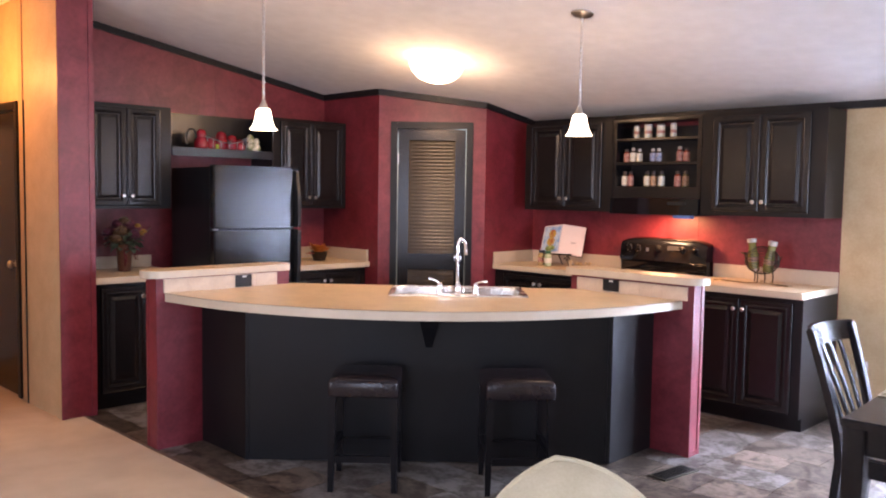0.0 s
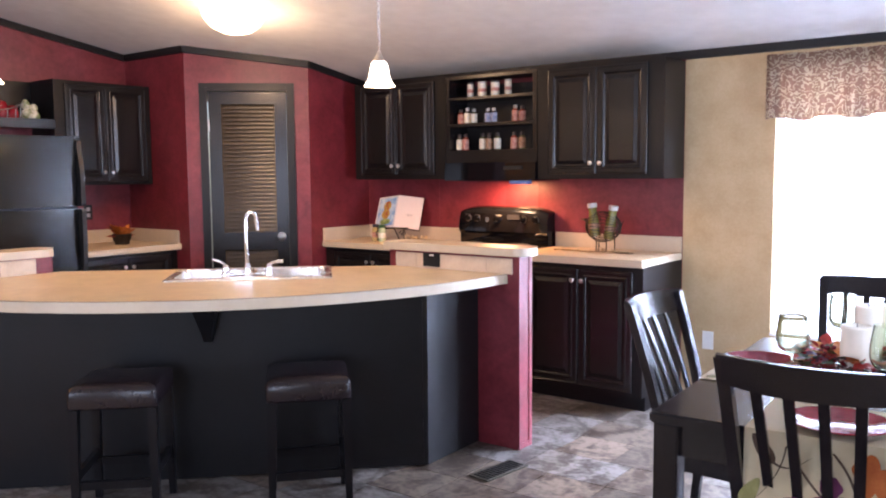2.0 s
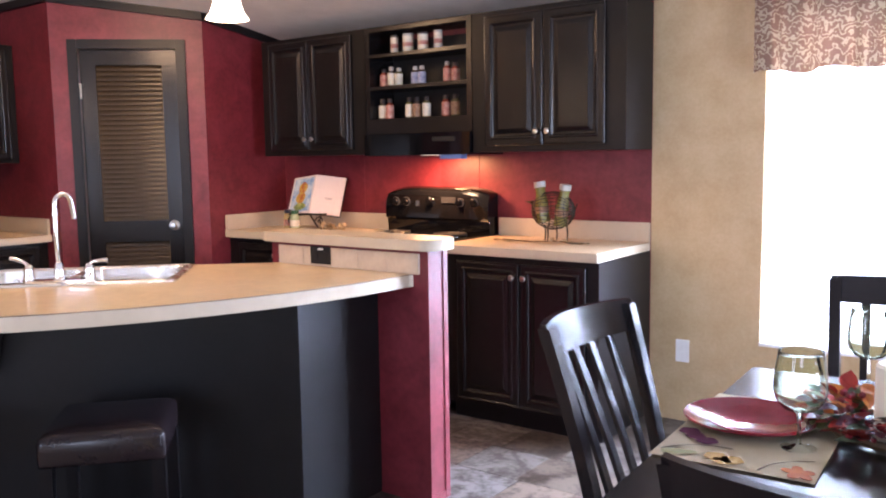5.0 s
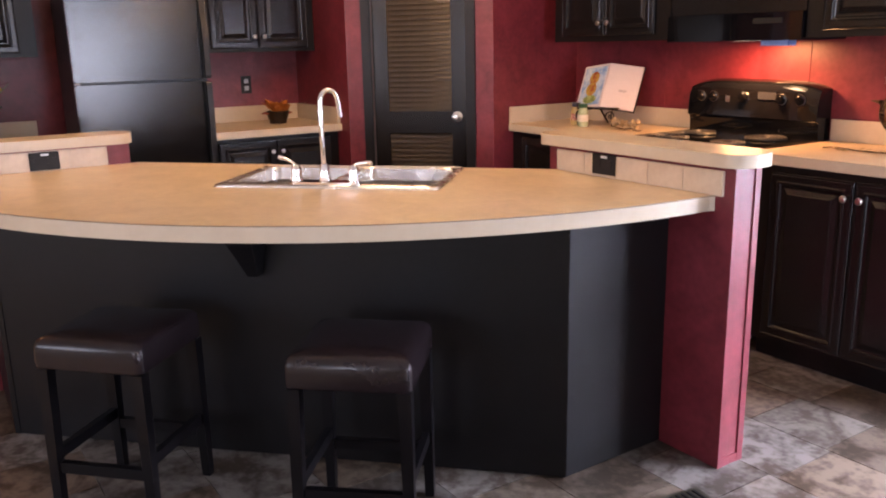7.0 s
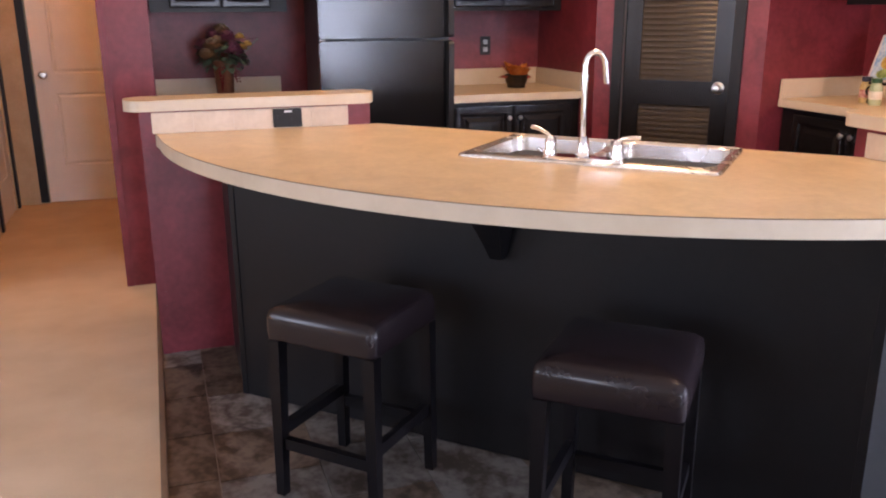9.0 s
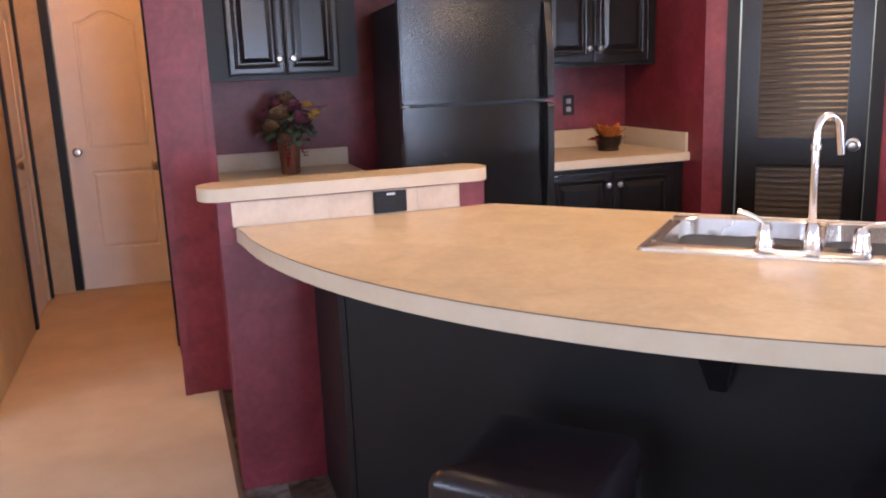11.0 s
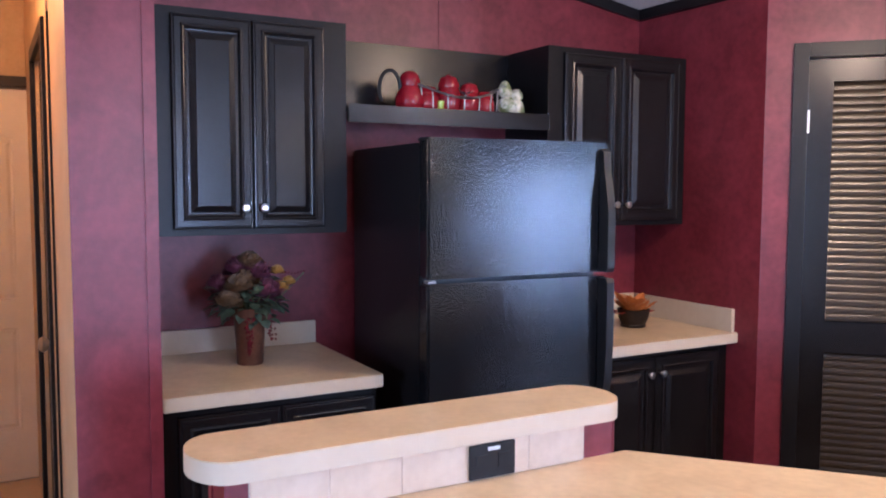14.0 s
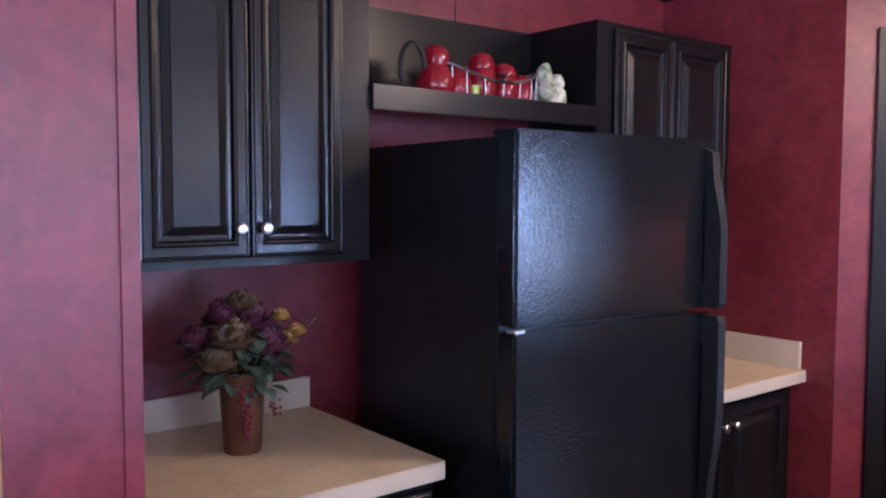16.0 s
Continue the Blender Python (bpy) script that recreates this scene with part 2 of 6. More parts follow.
def cabinet_door(w, h, flat=False):
    """A raised-panel door from (0,0) to (w,h), 20 mm thick, front at y = -0.02, built outward in moulded rings."""
    bm = bmesh.new()
    k = min(1.0, w / 0.30)
    steps = [(i * k, y) for i, y in ((0, 0.0), (0, -0.016), (0.003, -0.0195), (0.008, -0.020), (0.010, -0.0185), (0.012, -0.020), (0.034, -0.020), (0.036, -0.0235), (0.041, -0.0250), (0.046, -0.0235),
                                     (0.048, -0.018), (0.052, -0.0135), (0.058, -0.0125), (0.064, -0.0125), (0.066, -0.0145), (0.086, -0.0210), (0.088, -0.0225), (0.091, -0.0225))]
    if h < 0.25:
        steps = [(0, 0.0), (0, -0.016), (0.004, -0.020), (0.022, -0.020), (0.028, -0.015), (0.034, -0.015), (0.048, -0.020)]
    first = panel(bm, 0, 0, w, h, steps)
    bm.faces.new(first[::-1])
    return bm


def knob(parent, x, y, z, name="knob"):
    bm = lathe([(0, 0), (0.006, 0), (0.006, 0.010), (0.013, 0.016), (0.015, 0.021), (0.011, 0.026), (0, 0.028)], 14)
    bm.transform(Matrix.Translation((x, y, z)) @ Matrix.Rotation(radians(90), 4, "X"))
    return part(name, bm, NICKEL, parent, "round brushed nickel knob", smooth=True)


def cabinet(name, label, m, w, d, z0, z1, doors, drawers=(), toe=0.0, group="", stile=0.03, slope=None, rail=0.03):
    """Local frame: x along the wall, the back at y = 0, the front at y = -d. doors: x spans; drawers: (x0, x1, z0, z1)."""
    c = thing(name, label, "cabinet", m, group)
    bm = bmesh.new()
    if slope:
        p = [(0, -d, z0), (w, -d, z0), (w, -0.001, z0), (0, -0.001, z0)]
        q = [(0, -d, z1), (w, -d, z1), (w, -0.001, z1 - slope * d), (0, -0.001, z1 - slope * d)]
        slab(p, q, 0, 0, bm)
    else:
        put(bm, (0, -d, z0 + toe), (w, -0.001, z1))
        if toe:
            put(bm, (0.005, -d + 0.06, z0), (w - 0.005, -0.001, z0 + toe))
    part("body", bm, CASE, c)
    dz0, dz1 = z0 + toe + rail, (z1 if not drawers else min(q[2] for q in drawers)) - 0.025
    for i, (a, b, side) in enumerate(doors):
        dr = part("door", cabinet_door(b - a, dz1 - dz0), BLACK, c, "raised-panel espresso door", m=Matrix.Translation((a, -d, dz0)))
        top = z0 < 0.5
        kx = (b - a - 0.03) if side == "r" else 0.03
        knob(dr, kx, -0.020, (dz1 - dz0 - 0.07) if top else 0.07)
    for a, b, q0, q1 in drawers:
        dr = part("drawer_front", cabinet_door(b - a, q1 - q0), BLACK, c, m=Matrix.Translation((a, -d, q0)))
    return c


# ---- the setting ----


def ceil_z(y):
    return 2.722 - 0.163 * (y - 2.34)


RIDGE_Y = 1.85
SLOPE = 0.163


def wall(name, bm, material, label):
    return tagged(part(name, bm, material), label, "wall", kind="structure")


def upright(poly, t, axis, at):
    """A wall plate from a polygon of (s, z); axis 'x': s runs along y and the plate lies from x = at to at + t; 'y': s runs along x."""
    bm = bmesh.new()
    mk = (lambda s, z, o: (at + o, s, z)) if axis == "x" else (lambda s, z, o: (s, at + o, z))
    a, b = [bm.verts.new(mk(s, z, 0)) for s, z in poly], [bm.verts.new(mk(s, z, t)) for s, z in poly]
    bm.faces.new(a)
    bm.faces.new(b[::-1])
    for i in range(len(poly)):
        j = (i + 1) % len(poly)
        bm.faces.new((a[i], a[j], b[j], b[i]))
    return bm


CARPET_Y = 1.965
# floor and carpet
tagged(part("floor", box((-4.6 - 1.4, CARPET_Y, -0.10), (3.6, YN, -0.004)), GROUT), "stone-look vinyl kitchen floor in brown and grey", "floor", kind="structure")
tagged(part("carpet_floor", box((-8.2, -2.2, -0.10), (3.6, CARPET_Y, 0.004)), CARPET), "beige cut-pile carpet beside the kitchen floor", "carpet", kind="structure")
tagged(part("trim", box((-5.19, CARPET_Y - 0.007, 0.0), (3.5, CARPET_Y + 0.012, 0.007)), mat("brown_strip", (0.10, 0.072, 0.052), (0.15, 0.11, 0.08), rough=0.4)), "brown metal strip between carpet and vinyl", "trim", kind="structure")

# ceiling, two slopes meeting over the marriage wall
y0, y1 = -2.2, YN + 0.12
zr = ceil_z(RIDGE_Y)
zs = zr - SLOPE * (RIDGE_Y - y0)
p = [(-8.2, y0, zs), (3.6, y0, zs), (3.6, RIDGE_Y, zr), (3.6, y1, ceil_z(y1)), (-8.2, y1, ceil_z(y1)), (-8.2, RIDGE_Y, zr)]
bm = bmesh.new()
lo, hi = [bm.verts.new(v) for v in p], [bm.verts.new((x, y, z + 0.12)) for x, y, z in p]
for vs in (lo, hi):
    bm.faces.new((vs[0], vs[1], vs[2], vs[5]))
    bm.faces.new((vs[5], vs[2], vs[3], vs[4]))
for i in range(6):
    j = (i + 1) % 6
    bm.faces.new((lo[i], lo[j], hi[j], hi[i]))
tagged(part("ceiling", bm, CEIL), "white textured vaulted ceiling", "ceiling", kind="structure")

# fridge wall, red
wall("wall_west", upright([(2.04, 0), (4.6, 0), (4.6, ceil_z(4.6) + 0.02), (2.04, ceil_z(2.04) + 0.02)], -0.1, "x", XW), RED, "burgundy vinyl kitchen wall behind the refrigerator")
# partition between kitchen and hall
PX = -5.19
hz = ceil_z(1.85)
bm = upright([(-7.55, 2.10), (-6.66, 2.10), (-6.66, 2.06), (-5.93, 2.06), (-5.93, 0), (PX - 0.004, 0), (PX - 0.004, hz), (-7.55, hz)], 0.10, "y", 1.82)
wall("wall_hall_north", bm, TAN, "tan hallway wall beside the dark closed door")
wall("wall_hall_back", box((-7.55, 1.821, 0), (-6.66, 1.92, 2.10)), TAN, "tan hallway wall")
wall("wall_partition", box((XW - 0.1, 1.921, 0), (PX - 0.004, 2.05, ceil_z(2.05) + 0.03)), RED, "burgundy partition wall of the kitchen")
wall("wall_partition_end", box((PX - 0.003, 1.82, 0), (PX + 0.006, 2.05, ceil_z(2.05))), RED, "burgundy end of the partition wall")
for yy in (1.835, 2.03):
    tagged(part("trim", box((PX + 0.006, yy - 0.016, 0), (PX + 0.012, yy + 0.018, ceil_z(2.05)))  , RED), "burgundy corner batten", "trim", kind="structure")
# pantry corner
PL, PR = Vector((-5.10, 4.43)), Vector((-4.445, 5.061))
bm = upright([(XW, 0), (PL.x, 0), (PL.x, ceil_z(4.43) + 0.02), (XW, ceil_z(4.43) + 0.02)], 0.08, "y", 4.43)
wall("wall_pantry_west", bm, RED, "burgundy return wall of the pantry")
bm = upright([(PR.y, 0), (YN, 0), (YN, ceil_z(YN) + 0.02), (PR.y, ceil_z(PR.y) + 0.02)], -0.08, "x", PR.x)
wall("wall_pantry_north", bm, RED, "burgundy return wall of the pantry")
dv = (PR - PL)
DL = dv.length
PM = Matrix.Translation((PL.x, PL.y, 0)) @ Matrix.Rotation(math.atan2(dv.y, dv.x), 4, "Z")
DX0, DX1, DZ = 0.149, 0.756, 2.066
zt = lambda s: ceil_z(PL.y + dv.y * s / DL) + 0.02
bm = bmesh.new()
for a, b, zb in ((0, DX0, 0), (DX0, DX1, DZ), (DX1, DL, 0)):
    q = [(a, 0, zb), (b, 0, zb), (b, 0.08, zb), (a, 0.08, zb)]
    slab(q, [(x, y, zt(x)) for x, y, z in q], 0, 0, bm)
ob = wall("wall_pantry", bm, RED, "burgundy diagonal pantry wall with a louvred door")
ob.matrix_world = PM
# stove wall: red behind the cabinets, tan by the dining windows
XE = -1.765
bm = upright([(PR.x - 0.1, 0), (XE, 0), (XE, ceil_z(YN) + 0.02), (PR.x - 0.1, ceil_z(YN) + 0.02)], 0.12, "y", YN)
wall("wall_north_red", bm, RED, "burgundy wall behind the range")
zt_n = ceil_z(YN) + 0.02
for i, (a, b, c, d) in enumerate(((XE, WIN_A[0], 0, zt_n), (WIN_A[0], WIN_B[1], 0, 0.44), (WIN_A[0], WIN_B[1], 2.06, zt_n), (WIN_A[1], WIN_B[0], 0.44, 2.06), (WIN_B[1], 3.6, 0, zt_n))):
    wall("wall_north_tan_%d" % (i + 1), box((a, YN, c), (b, YN + 0.12, d)), TAN, "tan vinyl dining wall round the windows")
# hall: white door at the end, white door in the south wall
HX, HY = -7.45, 1.035
bm = upright([(HY - 0.1, 0), (1.225, 0), (1.225, 2.02), (1.885, 2.02), (1.885, 0), (1.92, 0), (1.92, 2.72), (HY - 0.1, 2.72)], -0.1, "x", HX)
wall("wall_hall_west", bm, TAN, "tan wall at the end of the hallway")
bm = upright([(HX - 0.1, 2.03), (-7.28, 2.03), (-6.60, 2.03), (-6.60, 0), (PX, 0), (PX, 2.72), (HX - 0.1, 2.72)], -0.10, "y", HY)
wall("wall_hall_south", bm, TAN, "tan hallway wall with a white door")
wall("wall_hall_corner", box((HX, HY - 0.1, 0), (-7.28, HY, 2.03)), TAN, "tan hallway wall")
wall("wall_hall_end", box((PX - 0.1, -2.1, 0), (PX, HY - 0.101, 2.72)), TAN, "tan living room wall")
# plain unseen walls that close the living room, with openings; south ones added for fill
for i, (a, b, c, d) in enumerate(((PX, -3.4, 0, 2.2), (-3.4, -1.8, 0, 0.75), (-3.4, -1.8, 1.95, 2.2), (-1.8, 0.25, 0, 2.2), (0.25, 1.85, 0, 0.75), (0.25, 1.85, 1.95, 2.2), (1.85, 3.6, 0, 2.2))):
    wall("wall_south_%d" % (i + 1), box((a, -2.2, c), (b, -2.1, d)), TAN, "tan living room wall")
for i, (a, b, c, d) in enumerate(((-2.2, 2.60, 0, 2.75), (3.80, YN, 0, 2.75), (2.60, 3.80, 2.05, 2.75), (2.60, 3.80, 0, 0.08))):
    wall("wall_east_%d" % (i + 1), box((3.5, a, c), (3.6, b, d)), TAN, "tan dining room wall round the patio opening")

# dark crown trim under the ceiling


def crown(name, a, b, side, h=0.05, t=0.02):
    """A strip along the ceiling from a to b (x, y); side: unit vector into the room."""
    bm = bmesh.new()
    lo_, hi_ = [], []
    for (x, y) in (a, b):
        for o in (0.0005, t):
            px, py = x + side[0] * o, y + side[1] * o
            lo_.append((px, py, ceil_z(py) - h))
            hi_.append((px, py, ceil_z(py) - 0.001))
    idx = (0, 2, 3, 1)
    slab([lo_[i] for i in idx], [hi_[i] for i in idx], 0, 0, bm)
    return tagged(part(name, bm, TRIMB), "black crown strip under the ceiling", "trim", kind="structure")


crown("trim", (XW, 2.06), (XW, 4.43), (1, 0))
crown("trim", (XW + 0.02, 4.43), (PL.x, 4.43), (0, -1))
nrm = Vector((dv.y, -dv.x)).normalized()
crown("trim", tuple(PL), tuple(PR), tuple(nrm))
crown("trim", (PR.x, PR.y), (PR.x, YN - 0.021), (1, 0))
crown("trim", (PR.x + 0.02, YN), (3.5, YN), (0, -1))
# wall seams
for x in (-3.72, -2.83):
    tagged(part("trim", box((x - 0.012, YN - 0.003, 1.0), (x + 0.012, YN, 1.4)), RED), "burgundy seam batten", "trim", kind="structure")
tagged(part("trim", box((XW, 3.32, 1.85), (XW + 0.004, 3.345, ceil_z(3.34) - 0.05)), RED), "burgundy seam batten", "trim", kind="structure")

# ---- doors ----


def casing(parent, x0, x1, z1, w=0.062, t=0.018, y=0.0, name="casing"):
    part(name, box((x0 - w, y - t, 0.005), (x0, y, z1 + w)), TRIMB, parent, "black door casing", bevel=0.003)
    part(name, box((x1, y - t, 0.005), (x1 + w, y, z1 + w)), TRIMB, parent, "black door casing", bevel=0.003)
    part(name, box((x0, y - t, z1), (x1, y, z1 + w)), TRIMB, parent, "black door casing", bevel=0.003)


def round_knob(parent, x, y, z, r=0.027):
    bm = lathe([(0, 0), (0.032, 0), (0.032, 0.006), (0.012, 0.012), (0.011, 0.030), (r, 0.042), (r + 0.002, 0.052), (r * 0.75, 0.064), (0, 0.067)], 20)
    bm.transform(Matrix.Translation((x, y, z)) @ Matrix.Rotation(radians(90), 4, "X"))
    return part("door_knob", bm, NICKEL, parent, "round satin nickel door knob", smooth=True)


# pantry door, louvred
pd = thing("door_1", "closed black louvred pantry door with a nickel knob", "door", PM, kind="structure")
casing(pd, DX0 + 0.012, DX1 - 0.012, DZ - 0.012, w=0.058)
w0, w1 = DX0 + 0.016, DX1 - 0.016
leaf = bmesh.new()
lx0, lx1 = w0 + 0.092, w1 - 0.088
for lo_, hi_ in (((w0, 0.015, 0.012), (lx0, 0.05, DZ - 0.016)), ((lx1, 0.015, 0.012), (w1, 0.05, DZ - 0.016)), ((lx0, 0.015, 0.012), (lx1, 0.05, 0.25)),
                 ((lx0, 0.015, 0.858), (lx1, 0.05, 0.988)), ((lx0, 0.015, DZ - 0.108), (lx1, 0.05, DZ - 0.016))):
    put(leaf, lo_, hi_)
part("leaf", leaf, BLACK, pd)
bm = bmesh.new()
face, back, yy = [], [], -0.004
for i in range(7):
    zz = -0.016 + 0.032 * i / 6
    for lst, o in ((face, 0.0), (back, 0.005)):
        lst.append([bm.verts.new((x, yy + o, zz)) for x in (0, lx1 - lx0)])
    yy += 0.032 / 6 * math.tan(radians(-4 + 38 * (i + 0.5) / 6))
for i in range(6):
    bm.faces.new((face[i][0], face[i][1], face[i + 1][1], face[i + 1][0]))
    bm.faces.new((back[i][1], back[i][0], back[i + 1][0], back[i + 1][1]))
for i, j in ((0, 0), (6, 6)):
    bm.faces.new((face[i][0], back[i][0], back[i][1], face[i][1]))
slat0 = None
for z0, z1 in ((0.255, 0.856), (0.990, DZ - 0.110)):
    k = int((z1 - z0) / 0.030)
    for i in range(k):
        mm = Matrix.Translation((lx0, 0.031, z0 + 0.016 + (z1 - z0 - 0.03) * i / (k - 1)))
        if slat0 is None:
            slat0 = part("slat", bm, SLAT, pd, m=mm, smooth=True)
        else:
            share(slat0, "slat", pd, mm)
part("backing", box((lx0 - 0.02, 0.052, 0.25), (lx1 + 0.02, 0.056, DZ - 0.10)), MATTE, pd)
round_knob(pd, w1 - 0.055, 0.015, 0.958, r=0.023)
for z in (0.25, 1.80):
    part("hinge", box((w0 - 0.006, 0.004, z - 0.045), (w0 + 0.006, 0.015, z + 0.045)), NICKEL, pd, "nickel hinge")


def moulded_door(name, label, m, w, h):
    """A white two-panel hollow door, arched upper panel; local x along the wall, front at y = 0 facing -y."""
    d = thing(name, label, "door", m, kind="structure")
    bm = bmesh.new()
    st = [(0, 0.0), (0.006, 0.0), (0.012, 0.007), (0.020, 0.008), (0.034, 0.001), (0.040, 0.0)]
    pa, pb = (0.12, 0.26, w - 0.12, 0.80), (0.12, 0.93, w - 0.12, h - 0.24)
    outer = [(0, 0), (w, 0), (w, h), (0, h)]
    panel(bm, *pa, st)
    panel(bm, *pb, st, arch=0.07)
    for a, b, c, e in ((0, 0, 0.12, h), (w - 0.12, 0, w, h), (0.12, 0, w - 0.12, 0.26), (0.12, 0.80, w - 0.12, 0.93)):
        f = [bm.verts.new((x, 0, z)) for x, z in ((a, b), (c, b), (c, e), (a, e))]
        bm.faces.new(f)
    k = 10
    top = []
    for i in range(k + 1):
        s = i / k
        top.append((w - 0.12 - (w - 0.24) * s, h - 0.24 + 0.07 * (0.5 - 0.5 * math.cos(2 * math.pi * s))))
    bm.faces.new([bm.verts.new((x, 0, z)) for x, z in [(0.12, h), (w - 0.12, h)] + top])
    bmesh.ops.remove_doubles(bm, verts=bm.verts, dist=0.0004)
    put(bm, (0, 0.010, 0), (w, 0.035, h))
    for a, b, c, e in ((0, 0, 0.001, h), (w - 0.001, 0, w, h), (0, h - 0.001, w, h), (0, 0, w, 0.001)):
        put(bm, (a, 0.0003, b), (c, 0.012, e))
    part("leaf", bm, WHITE, d)
    return d


# white door at the end of the hall: front faces +x
hd = moulded_door("door_2", "closed white two-panel hall door with black casing", Matrix.Translation((HX - 0.012, 1.235, 0.012)) @ Matrix.Rotation(radians(90), 4, "Z"), 0.64, 2.0)
round_knob(hd, 0.06, 0.0, 0.93)
casing(hd, -0.008, 0.648, 2.008, w=0.055, y=-0.013)
# white door in the south wall of the hall: front faces +y
hs = moulded_door("door_3", "closed white two-panel hall door with black casing", Matrix.Translation((-6.605, HY - 0.014, 0.012)) @ Matrix.Rotation(radians(180), 4, "Z"), 0.67, 2.0)
round_knob(hs, 0.06, 0.0, 0.93)
casing(hs, -0.004, 0.674, 2.008, w=0.05, y=-0.015)
# dark door in the partition: front faces -y
dd = thing("door_4", "closed dark door in black casing off the hallway", "door", pose(-6.655, 1.835, 0.012), kind="structure")
part("leaf", box((0, 0, 0), (0.72, 0.035, 2.03)), BLACK, dd, bevel=0.002)
casing(dd, 0, 0.722, 2.035, w=0.055, y=-0.016)
round_knob(dd, 0.655, 0.0, 0.95)
tagged(part("trim", box((-5.86, 1.812, 0.006), (-5.785, 1.819, 2.78)), mat("beige_batten", (0.43, 0.29, 0.15), (0.49, 0.34, 0.19), rough=0.5)), "beige wall batten", "trim", kind="structure")
tagged(part("trim", box((-5.783, 1.812, 0.006), (-5.772, 1.819, 2.10)), TRIMB), "dark seam strip", "trim", kind="structure")

# ---- windows ----
BLIND = mat("white_blind_slat", (0.80, 0.81, 0.83), rough=0.5)
_b = BLIND.node_tree
_tr = _b.nodes.new("ShaderNodeBsdfTranslucent")
_tr.inputs[0].default_value = (0.85, 0.88, 0.92, 1)
_mx = _b.nodes.new("ShaderNodeMixShader")
_mx.inputs[0].default_value = 0.5
_b.links.new(_b.nodes["Principled BSDF"].outputs[0], _mx.inputs[1])
_b.links.new(_tr.outputs[0], _mx.inputs[2])
_b.links.new(_mx.outputs[0], _b.nodes["Material Output"].inputs[0])
GLASS = mat("window_glass", (1, 1, 1), rough=0.0, transmission=1.0)
slat1 = None
for i, (a, b) in enumerate((WIN_A, WIN_B)):
    w = thing("window_%d" % (i + 1), "white vinyl window with closed white mini blinds", "window", pose(a, YN, 0.44), kind="structure")
    W, H = b - a, 1.62
    for lo_, hi_ in (((0, 0.04, 0), (0.04, 0.10, H)), ((W - 0.04, 0.04, 0), (W, 0.10, H)), ((0.04, 0.04, 0), (W - 0.04, 0.10, 0.04)), ((0.04, 0.04, H - 0.04), (W - 0.04, 0.10, H)), ((0.04, 0.045, 0.665), (W - 0.04, 0.095, 0.705))):
        part("window_frame", box(lo_, hi_), WHITEP, w, bevel=0.003)
    for z0, z1 in ((0.04, 0.665), (0.705, H - 0.04)):
        g = part("pane", box((0.04, 0.068, z0), (W - 0.04, 0.072, z1)), GLASS, w)
        g.visible_shadow = False
    part("window_sill", box((0.0, -0.006, -0.004), (W, 0.04, 0.012)), WHITEP, w, "white window sill")
    k = 62
    for j in range(k):
        mm = Matrix.Translation((0.006, 0.018, 0.025 + (H - 0.06) * j / (k - 1))) @ Matrix.Rotation(radians(48), 4, "X")
        if slat1 is None:
            slat1 = part("slat", box((0, -0.0125, -0.0005), (W - 0.012, 0.0125, 0.0005)), BLIND, w, "white blind slat", m=mm)
        else:
            share(slat1, "slat", w, mm)
    part("headrail", box((0.004, 0.002, H - 0.03), (W - 0.004, 0.03, H - 0.002)), WHITEP, w)

# valances
VAL = mat("valance_fabric", (0.30, 0.20, 0.15), (0.36, 0.25, 0.19), rough=0.9, bump=0.3, bscale=300)
nt = VAL.node_tree
tc = [n for n in nt.nodes if n.type == "MAPPING"][0]
wv = nt.nodes.new("ShaderNodeTexWave")
wv.wave_type = "RINGS"
wv.inputs["Scale"].default_value, wv.inputs["Distortion"].default_value, wv.inputs["Detail Scale"].default_value = 8.5, 15.0, 2.6
nt.links.new(tc.outputs[0], wv.inputs["Vector"])
rp = nt.nodes.new("ShaderNodeValToRGB")
rp.color_ramp.elements[0].position, rp.color_ramp.elements[1].position = 0.62, 0.74
rp.color_ramp.elements[0].color, rp.color_ramp.elements[1].color = (0.225, 0.135, 0.098, 1), (0.43, 0.345, 0.25, 1)
nt.links.new(wv.outputs["Fac"], rp.inputs[0])
nt.links.new(rp.outputs[0], nt.nodes["Principled BSDF"].inputs["Base Color"])


def valance(x0, x1):
    v = thing("valance", "brown and cream scroll-print fabric valance over the window", "valance", pose(x0, YN - 0.02, 1.722), "valances over the windows")
    bm = bmesh.new()
    rows, cols = 10, 90
    W = x1 - x0
    grid = []
    for r in range(rows + 1):
        s = r / rows
        line = []
        for c in range(cols + 1):
            u = c / cols
            amp = 0.012 + 0.020 * (1 - s)
            y = -0.045 - amp * math.sin(u * W * 46 + 1.3 * math.sin(u * 9)) - 0.012 * math.sin(u * 17)
            z = 0.375 * s + (0.010 * math.sin(u * W * 23) if r == 0 else 0)
            line.append(bm.verts.new((u * W, y, z)))
        grid.append(line)
    for r in range(rows):
        for c in range(cols):
            bm.faces.new((grid[r][c], grid[r][c + 1], grid[r + 1][c + 1], grid[r + 1][c]))
    bmesh.ops.solidify(bm, geom=bm.faces, thickness=0.003)
    part("fabric", bm, VAL, v, smooth=True)
    part("rod", tube([(0.0, -0.006, 0.345), (W, -0.006, 0.345)], 0.005, 8), WHITEP, v)
    return v


valance(-1.255, -0.389)
valance(-0.385, 0.52)


